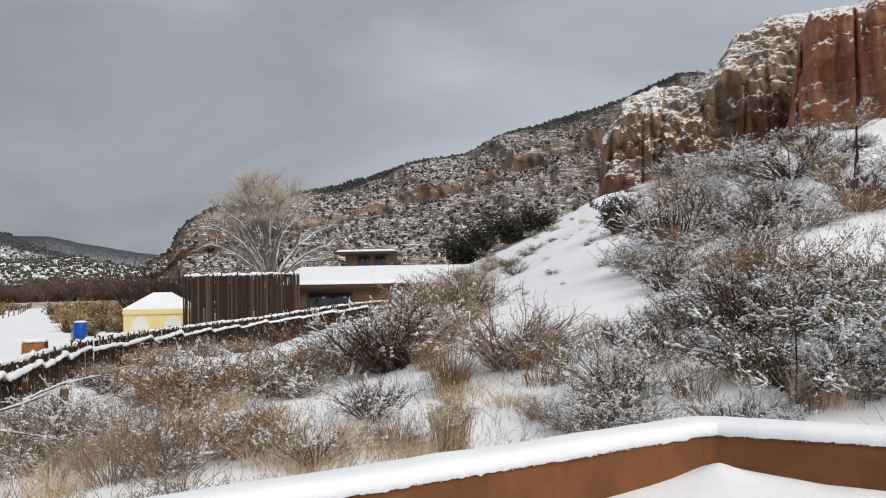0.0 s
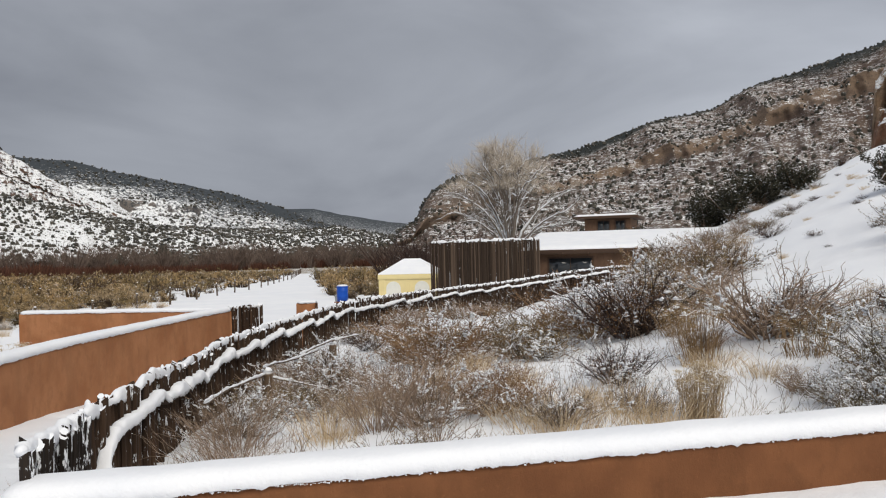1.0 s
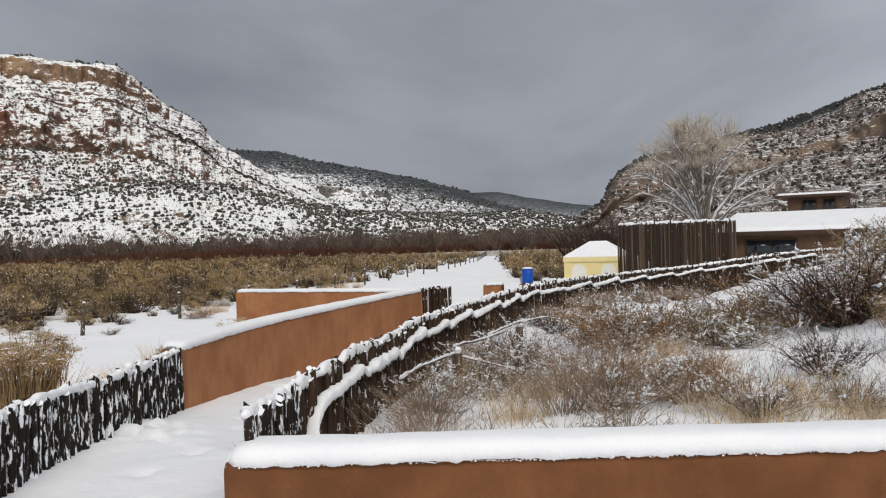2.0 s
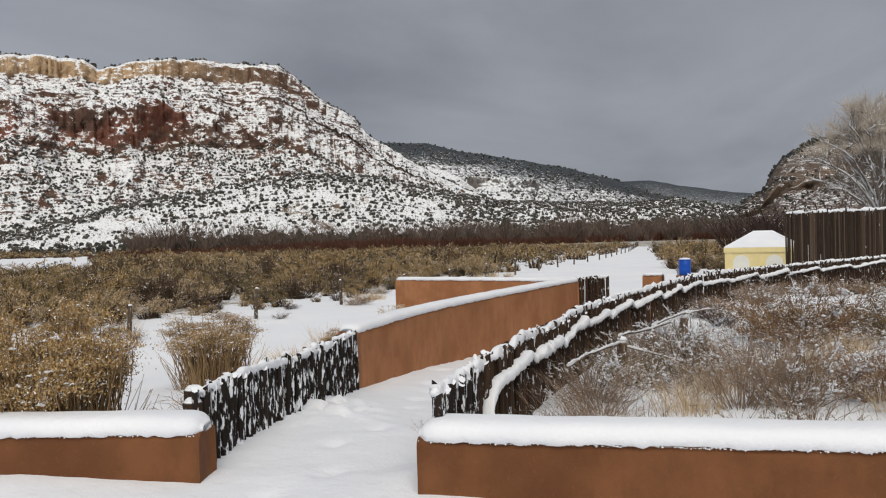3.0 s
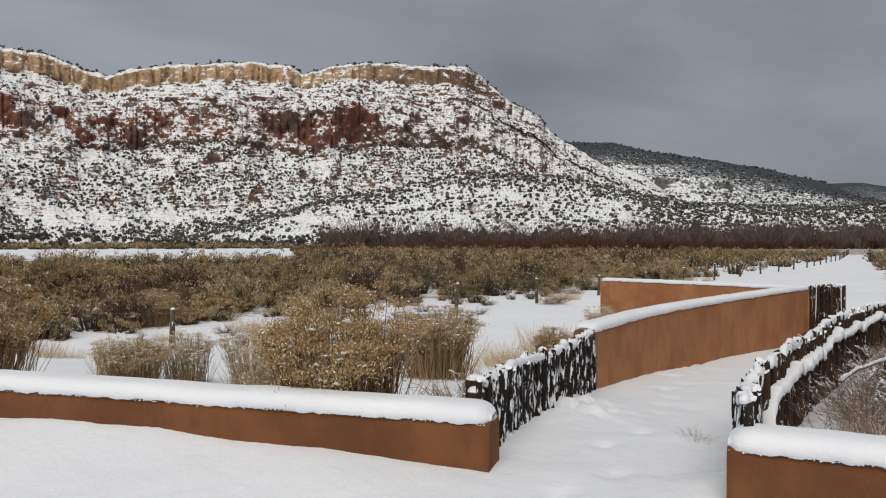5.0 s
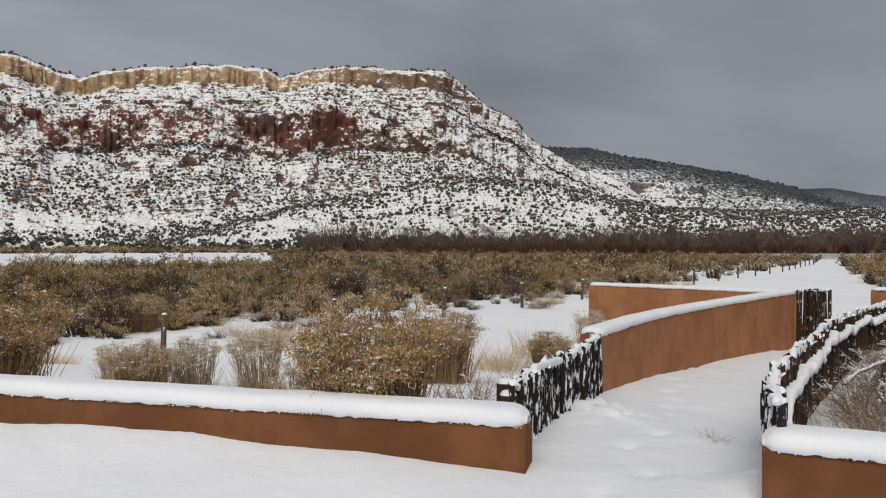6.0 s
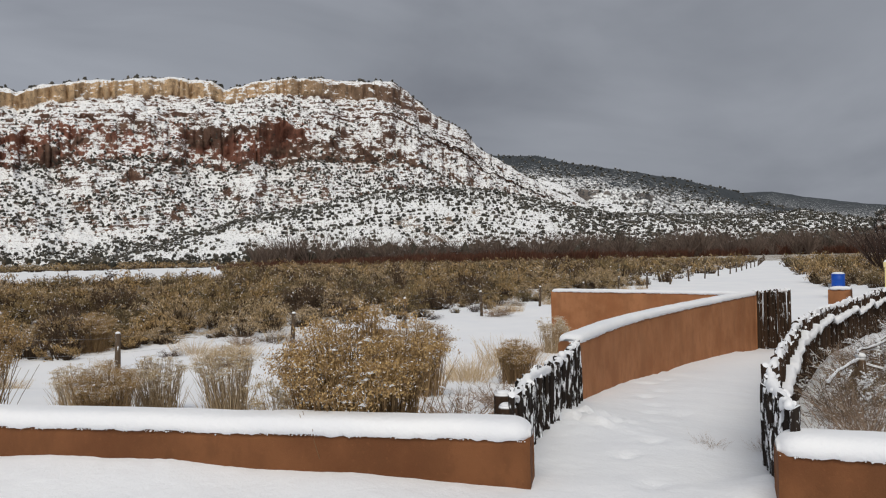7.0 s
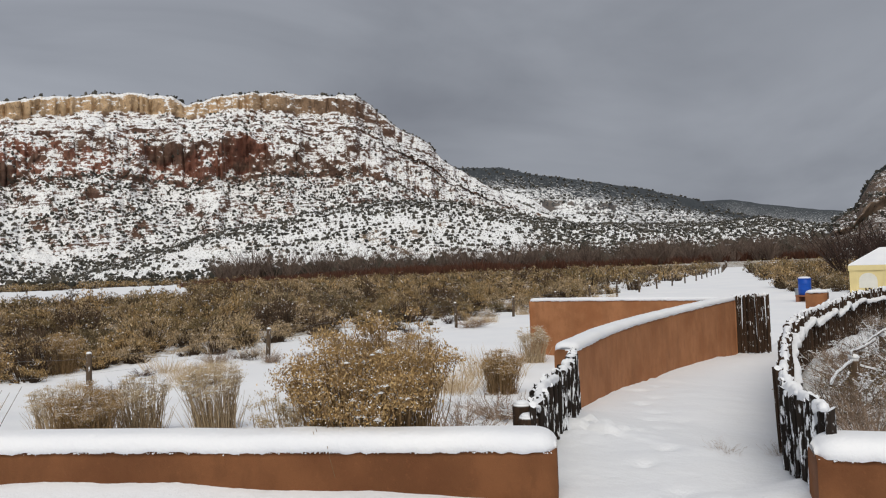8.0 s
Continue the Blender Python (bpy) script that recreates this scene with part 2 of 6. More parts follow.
def make_rocky(name, rock, rock2, scrub, snow_line=(0.35, 0.75), scale=1.0, dark_top=None, ledges=0.5, red=None, specks=0.75, crisp=2.2, cap=(0.46, 0.32, 0.20), varnish=0.0, relief=0.35):
    """Layered sandstone in beds, snow lying where the slope is gentle, dark scrub in specks."""
    m, nt, b = material(name, 0.9)
    bed = tex(nt, "ShaderNodeTexNoise", 0.05 * scale, "World", 6, (0.12, 0.12, 3.0), 0.6)
    mid = tex(nt, "ShaderNodeTexNoise", 0.12 * scale, "World", 7, (1, 1, 1), 0.7)
    fine = tex(nt, "ShaderNodeTexNoise", 0.75 * scale, "World", 6, (1, 1, 1.3), 0.75)
    at = nt.nodes.new("ShaderNodeAttribute")
    at.attribute_name = "band"
    stone = mixed(nt, stepped(nt, bed, 0.4, 0.62), rock, rock2)
    if red is not None:
        rb = nt.nodes.new("ShaderNodeAttribute")
        rb.attribute_name = "red"
        rr = mixed(nt, stepped(nt, fine, 0.35, 0.65), red, tuple(c * 1.6 for c in red))
        stone = mixed(nt, stepped(nt, maths(nt, 'ADD', rb.outputs["Fac"], maths(nt, 'MULTIPLY', mid, 0.8)), 0.65, 0.95), stone, rr)
    stone = mixed(nt, at.outputs["Fac"], stone, cap)
    stone = mixed(nt, maths(nt, 'MULTIPLY', fine, 0.55), stone, tuple(c * 0.35 for c in rock))
    if varnish:
        run = tex(nt, "ShaderNodeTexNoise", 0.16 * scale, "World", 5, (1, 1, 0.07), 0.65)
        stone = mixed(nt, maths(nt, 'MULTIPLY', stepped(nt, run, 0.50, 0.60), varnish), stone, tuple(c * 0.22 for c in rock))
    grit = tex(nt, "ShaderNodeTexNoise", 0.38 * scale, "World", 5, (1, 1, 1.6), 0.7)
    lie = maths(nt, 'ADD', upness(nt), maths(nt, 'MULTIPLY', maths(nt, 'SUBTRACT', maths(nt, 'ADD', maths(nt, 'MULTIPLY', grit, 0.7), maths(nt, 'MULTIPLY', fine, 0.7)), 0.7), crisp))
    ledge = tex(nt, "ShaderNodeTexNoise", 0.30 * scale, "World", 4, (0.30, 0.30, 2.0), 0.6)
    lie = maths(nt, 'ADD', lie, maths(nt, 'MULTIPLY', maths(nt, 'SUBTRACT', ledge, 0.5), -2.0 * ledges))
    white = stepped(nt, lie, *snow_line)
    col = mixed(nt, white, stone, (0.90, 0.91, 0.92))
    sp = tex(nt, "ShaderNodeTexNoise", 0.62 * scale, "World", 3, (1, 1, 1), 0.8)
    col = mixed(nt, maths(nt, 'MULTIPLY', stepped(nt, sp, 0.57, 0.62), specks), col, scrub)
    if dark_top is not None:
        wood = nt.nodes.new("ShaderNodeAttribute")
        wood.attribute_name = "wood"
        col = mixed(nt, stepped(nt, maths(nt, 'ADD', wood.outputs["Fac"], maths(nt, 'MULTIPLY', sp, 0.8)), 0.85, 1.0), col, dark_top)
    nt.links.new(col, b.inputs["Base Color"])
    bumped(nt, b, maths(nt, 'ADD', mid, fine), relief, 1.6 / scale)
    return m


SNOW_MAT = make_snow()
GROUND_MAT = make_ground()
ADOBE = make_adobe("adobe_stucco", (0.198, 0.082, 0.034), (0.115, 0.044, 0.018))
ADOBE_PALE = make_adobe("adobe_stucco_pale", (0.40, 0.180, 0.082), (0.28, 0.112, 0.046))
POLE = make_bark("juniper_pole", (0.004, 0.003, 0.0025), (0.075, 0.043, 0.025), 0.028)
POLE_SNOWY = make_bark("juniper_pole_snow_blown", (0.005, 0.004, 0.0035), (0.030, 0.021, 0.016), 0.105)
POLE_DRY = make_bark("dry_pole", (0.03, 0.02, 0.014), (0.20, 0.135, 0.085), 0.03)
POST_WOOD = make_bark("post_wood", (0.04, 0.029, 0.02), (0.12, 0.085, 0.057), 0.02)
POLE_TALL = make_bark("stockade_pole", (0.002, 0.0016, 0.0013), (0.062, 0.040, 0.027), 0.0, (0.15, 0.105, 0.075))

# ---------------------------------------------------------------- the lie of the land
EYE = np.array([-0.5, 1.5])                     # the middle of the terrace, from which bearings are counted
WALL_L = [(-12.5, -2.65), (-7.44, 1.75), (-4.57, 4.23)]
WALL_R = [(-3.31, 4.95), (-0.6, 6.74), (1.5, 8.125), (1.95, 8.42), (2.12, 8.50), (2.3, 8.42), (2.7, 8.23), (3.19, 7.99), (3.75, 7.72), (4.6, 7.32), (6.0, 6.65), (8.2, 5.6)]
LONG = [(-7.565, 8.01, 0.36), (-8.62, 10.3, 0.37), (-9.62, 13.2, 0.37), (-10.85, 17.75, 0.385)]
COYOTE_L = [(-4.90, 4.42, 0.52), (-5.6, 5.25, 0.47), (-6.4, 6.45, 0.42), (-7.50, 7.90, 0.385)]
COYOTE_END = [(-3.36, 5.16, 0.58), (-3.72, 5.70, 0.51), (-4.14, 6.36, 0.49)]
COYOTE_R = [(-4.16, 6.40, 0.49), (-4.42, 6.87, 0.46), (-5.0, 8.1, 0.47), (-5.81, 9.75, 0.39), (-6.3, 10.85, 0.42), (-7.0, 12.5, 0.38), (-7.8, 14.6, 0.35),
            (-8.4, 17.4, 0.39), (-9.2, 20.9, 0.40), (-9.1, 26.0, 0.42), (-7.8, 31.8, 0.52), (-5.0, 35.9, 0.88), (-2.6, 37.6, 1.0)]


def outside(x, y):
    """How far a place lies beyond the low terrace walls."""
    a = -0.654 * (x + 4.57) + 0.757 * (y - 4.23)
    b = -0.55 * (x + 3.31) + 0.835 * (y - 4.95)
    c = 0.43 * (x - 2.09) + 0.90 * (y - 8.51)
    return np.maximum(np.maximum(a, b), c)


def land(x, y):
    """The height of the snow surface."""
    x, y = np.asarray(x, float), np.asarray(y, float)
    dx, dy = x - EYE[0], y - EYE[1]
    d, az = np.hypot(dx, dy), np.degrees(np.arctan2(-dx, dy))
    s = outside(x, y)
    valley = -1.3 - 0.5 * ramp01(d, 80, 300) + 0.08 * fbm(x / 9, y / 9, 3, 5)
    # the path runs down between the fences to the valley road
    path = np.interp(y, [4.5, 6.4, 8, 11.6, 17.75, 30, 45], [-0.02, -0.14, -0.36, -0.59, -0.83, -1.12, -1.3])
    west = -0.35 - 0.95 * ramp01(s, 1.5, 13) + 0.05 * fbm(x / 1.7, y / 1.7, 3, 8)
    steep = np.interp(az, [-180, -100, -45, -25, -10, -2, 4, 9, 180], [0.0, 0.1, 0.235, 0.25, 0.165, 0.092, 0.04, 0.012, 0.0])
    over = np.clip(d - 9, 0, None)
    rise = np.where(d < 58, over, 49 + (d - 58) * 0.25)
    east = -0.45 + 0.17 * ramp01(s, 1, 5) * ramp01(x, -5, -1) + steep * rise * (1 - 0.6 * ramp01(d, 300, 900)) + (0.10 + 0.004 * np.clip(d, 0, 60)) * fbm(x / 3.1, y / 3.1, 4, 3)
    xl = np.interp(y, [4.2, 8.0, 10.3, 13.2, 17.75, 24, 60], [-4.8, -7.57, -8.62, -9.62, -10.85, -12, -30])
    xr = np.interp(y, [5.2, 6.4, 8.1, 9.75, 12.5, 14.6, 17.4, 20.9, 26, 31.8, 60], [-3.4, -4.12, -5.0, -5.81, -7.0, -7.8, -8.4, -9.2, -9.1, -7.8, -9])
    z = west + (path - west) * ramp01(x - xl, -0.36, -0.28)
    z = z + (east - z) * ramp01(x - xr, -0.1, 0.25)
    away = ramp01(y, 19, 42) * ramp01(az, 8, 16)
    z = z + (valley - z) * away
    z = z + (valley - z) * ramp01(d, 16, 30) * ramp01(az, 20, 34) * (1 - away)
    # drifts against the terrace walls
    terrace = -0.035 + 0.02 * fbm(x / 0.9, y / 0.9, 3, 21) + 0.035 * fbm(x / 2.3, y / 2.3, 2, 22) - 0.05 * ramp01(-s, 0.3, 1.6)
    run = np.hypot(x + 4.57, y - 4.23)
    bank = np.interp(run, [0, 0.35, 0.8, 1.2, 1.9, 2.2, 2.5, 3.0, 3.4, 4.1, 6], [-0.04, -0.02, 0.01, 0.03, 0.035, 0.05, 0.085, 0.07, 0.08, 0.05, 0.03])
    terrace = terrace + (bank + 0.02 - terrace) * np.exp(-np.clip(-s, 0, 9) / 0.45) * ramp01(0.757 * (x + 4.57) + 0.654 * (y - 4.23), 0.25, -0.05)
    gap = np.exp(-(((x + 3.95) / 0.7) ** 2 + ((y - 4.6) / 0.7) ** 2))
    terrace = terrace + 0.15 * np.exp(-np.hypot(x - 2.08, y - 8.34) / 0.30)
    z = terrace + (z - terrace) * ramp01(s, 0.20 - 0.3 * gap, 0.36 + 0.7 * gap)
    z = z + 0.15 * np.exp(-(((x + 3.50) / 0.34) ** 2 + ((y - 5.52) / 0.42) ** 2))
    return z


def lands(x, y):
    return float(land(np.array([x]), np.array([y]))[0])


_r = random.Random(12)
PRINTS = [(-3.45 - 0.43 * k + 0.10 * (-1) ** k + _r.uniform(-0.05, 0.05), 3.75 + 0.60 * k + _r.uniform(-0.06, 0.06), _r.uniform(0.07, 0.10), _r.uniform(0.03, 0.055)) for k in range(16)]
PRINTS += [(-3.7 - 0.5 * k + _r.uniform(-0.25, 0.25), 4.8 + 0.7 * k, _r.uniform(0.10, 0.2), _r.uniform(-0.02, 0.035)) for k in range(12)]


def build_ground():
    az = np.radians(np.r_[np.arange(-42, 100, 0.38), np.arange(100, 318, 3.0)])
    r = np.r_[0.5 * 1.06 ** np.arange(0, 32), np.arange(3.2, 13.5, 0.065), 13.5 * 1.027 ** np.arange(0, 218)]
    rr, aa = np.meshgrid(r, az, indexing="ij")
    x, y = EYE[0] - rr * np.sin(aa), EYE[1] + rr * np.cos(aa)
    z = land(x, y)
    near = 1 - ramp01(rr, 10, 40)
    z = z + near * 0.012 * fbm(x / 0.28, y / 0.28, 3, 31) + ramp01(rr, 14, 20) * (1 - ramp01(rr, 60, 90)) * 0.05 * fbm(x / 0.7, y / 0.7, 4, 32)
    # footprints down the path, and the trampled snow by the wall's end
    for px, py, pr, h in PRINTS:
        z = z - h * np.exp(-(((x - px) / pr) ** 2 + ((y - py) / (pr * 1.5)) ** 2))
    churn = np.exp(-(((x + 6.25) / 0.55) ** 2 + ((y - 6.5) / 0.6) ** 2))
    z = z + churn * 0.24 * np.abs(fbm(x / 0.22, y / 0.22, 3, 66))
    n = len(r)
    v = np.stack([x, y, z], -1).reshape(-1, 3)
    f = grid_faces(n, len(az), True)
    mid = np.array([[EYE[0], EYE[1], lands(*EYE)]])
    m = len(az)
    cap = [[n * m, k, (k + 1) % m] for k in range(m)]
    me = mesh_of("ground", np.vstack([v, mid]), f.tolist() + cap, GROUND_MAT)
    azd = np.degrees(np.arctan2(-(x - EYE[0]), y - EYE[1]))
    s = outside(x, y)
    # how far soil and dead grass come through the snow
    line = np.interp(y, [-40, 5.9, 11.8, 53, 75, 110, 170, 300], [-4, -20.7, -22.9, -38.3, -47, -64, -97, -172])
    field = ramp01(line - x, 2.5, 6) * ramp01(rr, 20, 26) * ramp01(azd, 24, 27) * (1 - ramp01(azd, 110, 120)) * (0.40 + 0.12 * ramp01(line - x, 8, 30))
    field = field * (1 - ramp01(azd, 67, 69) * ramp01(rr, 113, 118) * (1 - ramp01(rr, 300, 320)))
    field = np.maximum(field, 0.5 * ramp01(rr, 60, 70) * (1 - ramp01(azd, 26.0, 28.5)) * ramp01(azd, 18, 22))
    field = np.maximum(field, 0.45 * ramp01(rr, 160, 190) * ramp01(azd, 15, 20) * (1 - ramp01(azd, 64, 68)))
    slope = 0.22 * ramp01(s, 0.5, 2) * (1 - ramp01(azd, 10, 30))
    bare = np.r_[(np.maximum(field, slope)).ravel(), 0.0]
    att = me.attributes.new("bare", 'FLOAT', 'POINT')
    att.data.foreach_set("value", bare)
    ob = part("ground", me, GROUND_MAT)
    tagged(ob, "snow-covered ground of terrace, path and valley", "ground", kind="structure")


build_ground()


# ---------------------------------------------------------------- walls
def swept(points, profile, step=0.08, wobble=0.0, seed=0, ragged=0.0, round_ends=0.0, swell=0.0):
    """A closed profile of (offset to the left, height) carried along a line of (x, y, z)."""
    p, way, s = along(points, step)
    side = np.stack([-way[:, 1], way[:, 0]], 1)
    prof = np.array(profile, float)
    nu, nv = len(p), len(prof)
    off, h = np.repeat(prof[None, :, 0], nu, 0), np.repeat(prof[None, :, 1], nu, 0)
    if round_ends:
        e = np.minimum(s, s[-1] - s)
        k = np.sqrt(np.clip(1 - (1 - np.clip(e / round_ends, 0, 1)) ** 2, 0.04, 1))
        off = off * (0.35 + 0.65 * k[:, None])
        h = h * (0.25 + 0.75 * k[:, None])
    uu = s[:, None] + 0 * off
    if swell:
        off = off * np.clip(0.85 + 0.7 * swell * fbm(s / 0.16, 0 * s + 2, 3, seed + 6), 0.3, 1.5)[:, None]
        h = h * np.clip(0.8 + 1.5 * swell * fbm(s / 0.24, 0 * s + 5, 4, seed + 7, 0.6), 0.06, 1.7)[:, None]
    vv = np.cumsum(np.r_[0, np.hypot(*np.diff(prof, axis=0).T)])[None, :] + 0 * off
    if wobble:
        off = off + wobble * fbm(uu / 0.5, vv / 0.35 + 7, 3, seed)
        h = h + wobble * fbm(uu / 0.4 + 9, vv / 0.4, 3, seed + 1)
    if ragged:
        low = prof[:, 1] <= prof[:, 1].min() + 0.012
        h = h - ragged * low[None, :] * np.clip(fbm(uu / 0.05, vv * 0 + 3, 3, seed + 2), -0.3, 1)
    x = p[:, :1] + side[:, :1] * off
    y = p[:, 1:2] + side[:, 1:] * off
    z = p[:, 2:3] + h
    v = np.stack([x, y, z], -1).reshape(-1, 3)
    f = grid_faces(nu, nv, True).tolist()
    f.append(list(range(nv))[::-1])
    f.append([(nu - 1) * nv + k for k in range(nv)])
    return v, f


def loaf(width, height, n=14, sag=0.004):
    """The cross-section of snow on a wall: flat below, full and rounded above."""
    t = np.linspace(0, math.pi, n)
    x = width / 2 * np.sign(np.cos(t)) * np.abs(np.cos(t)) ** 0.55
    z = height * np.abs(np.sin(t)) ** 0.6
    pts = [(a, b) for a, b in zip(x, z)]
    return [(width / 2 - 0.01, -sag)] + pts + [(-width / 2 + 0.01, -sag), (-width * 0.2, 0.0), (width * 0.2, 0.0)]


def wall_profile(width, low, high, r=0.05):
    w = width / 2
    arc = [(w - r + r * math.cos(a), high - r + r * math.sin(a)) for a in np.linspace(0, math.pi / 2, 5)]
    arc2 = [(-w + r - r * math.sin(a), high - r + r * math.cos(a)) for a in np.linspace(0, math.pi / 2, 5)]
    up = [(w, z) for z in np.linspace(low, high - r, 6)[:-1]]
    down = [(-w, z) for z in np.linspace(high - r, low, 6)[1:]]
    return up + arc + arc2 + down


def bits(at, size, rng):
    """Little uneven octahedra."""
    base = np.array([[0, 0, -0.8], [1, 0, 0], [0.1, 1, 0.05], [-1, 0.1, 0], [0, -1, -0.05], [0.05, 0, 0.8]])
    fc = np.array([[0, 2, 1], [0, 3, 2], [0, 4, 3], [0, 1, 4], [5, 1, 2], [5, 2, 3], [5, 3, 4], [5, 4, 1]])
    v = at[:, None, :] + base[None] * size[:, None, None] * rng.uniform(0.6, 1.4, (len(at), 6, 1))
    return v.reshape(-1, 3), (fc[None] + 6 * np.arange(len(at))[:, None, None]).reshape(-1, 3)


def adobe_wall(name, line, low, width, cap_h, mat, label, seed, cap_w=0.03, step=0.08, crumbs=0.0):
    ob = thing(name, label, "wall", kind="structure")
    # the line given is the foot of the face that one sees; the wall lies beyond it
    p, way, _ = along(line, 0.12)
    line = [(q[0] - w[1] * width / 2, q[1] + w[0] * width / 2, q[2]) for q, w in zip(p, way)]
    part("stucco_wall", swept(line, wall_profile(width, low, 0.0), step, 0.014, seed), mat, ob)
    part("snow_cap", swept([(x, y, z - 0.006) for x, y, z in line], loaf(width + cap_w, cap_h), 0.02, 0.009, seed + 5, ragged=0.016, round_ends=0.14),
         SNOW_MAT, ob, "thick rounded cap of fresh snow")
    if crumbs:
        rng = np.random.default_rng(seed)
        q2, way2, _ = along(line, 0.011)
        keep = rng.random(len(q2)) < crumbs
        q2, way2 = q2[keep], way2[keep]
        out = -(width + cap_w) / 2 - rng.uniform(-0.016, -0.002, len(q2))
        at = np.stack([q2[:, 0] - way2[:, 1] * out, q2[:, 1] + way2[:, 0] * out, q2[:, 2] - 0.004 - np.abs(rng.normal(size=len(q2))) * 0.0045], 1)
        part("crumb_line", bits(at, rng.uniform(0.003, 0.010, len(at)), rng), SNOW_MAT, ob)["kind"] = "stuff"
    return ob


adobe_wall("wall_terrace_west", [(x, y, 0.30) for x, y in WALL_L], -0.6, 0.30, 0.115, ADOBE, "low rust-brown adobe terrace wall capped with snow", 3, crumbs=0.6)
adobe_wall("wall_terrace_north", [(x, y, 0.32) for x, y in WALL_R], -0.6, 0.30, 0.115, ADOBE, "low rust-brown adobe terrace wall capped with snow", 9, crumbs=0.6)
adobe_wall("wall_path", LONG, -1.6, 0.28, 0.10, ADOBE_PALE, "long curved tan adobe wall beside the snowy path", 27, 0.04, 0.15)
adobe_wall("wall_outer", [(-17.5, 17.72, 0.28), (-14.5, 18.0, 0.31), (-11.3, 18.35, 0.33)], -1.9, 0.28, 0.09, ADOBE_PALE, "tan adobe wall standing beyond the path wall", 33, 0.04, 0.15)
adobe_wall("wall_pillar", [(-9.60, 18.62, 0.49), (-9.16, 18.76, 0.49)], -1.4, 0.34, 0.07, ADOBE_PALE, "short tan adobe gate pillar with a snow cap", 39, 0.04, 0.15)


# ---------------------------------------------------------------- pole fences
def pole_mesh(name, radius, height, mat, seed, sides=7):
    """One rough upright pole of the given height from z = 0, a little bent, its top cut askew with a dab of snow."""
    rng = random.Random(seed)
    zs = [0.0, 0.35, 0.7, 0.93, 1.0]
    v, f = [], []
    bx, by = rng.uniform(-0.02, 0.02), rng.uniform(-0.02, 0.02)
    for k, t in enumerate(zs):
        cx, cy = bx * math.sin(t * 2.5), by * math.sin(t * 3.1)
        for a in range(sides):
            q = 2 * math.pi * a / sides
            rr = radius * (1 - 0.16 * t) * rng.uniform(0.82, 1.15)
            v.append((cx + rr * math.cos(q), cy + rr * math.sin(q), t * height + (0.02 * math.cos(q + seed) if k == len(zs) - 1 else 0)))
    for k in range(len(zs) - 1):
        for a in range(sides):
            b = (a + 1) % sides
            f.append([k * sides + a, k * sides + b, (k + 1) * sides + b, (k + 1) * sides + a])
    f.append([(len(zs) - 1) * sides + a for a in range(sides)])
    return mesh_of(name, np.array(v), f, mat, False)


def dab_mesh(name, radius, seed):
    """A small rounded lump of snow."""
    rng = random.Random(seed)
    v, f = [], []
    for k, (rr, z) in enumerate(((0.8, -0.015), (1.1, 0.012), (0.9, 0.04), (0.5, 0.06))):
        for a in range(7):
            q = 2 * math.pi * a / 7
            j = radius * rr * rng.uniform(0.8, 1.2)
            v.append((j * math.cos(q), j * math.sin(q), z))
    v.append((0, 0, 0.066))
    for k in range(3):
        for a in range(7):
            b = (a + 1) % 7
            f.append([k * 7 + a, k * 7 + b, k * 7 + 7 + b, k * 7 + 7 + a])
    f += [[21 + a, 21 + (a + 1) % 7, 28] for a in range(7)]
    return mesh_of(name, np.array(v), f, SNOW_MAT)


POLE_KINDS = {}


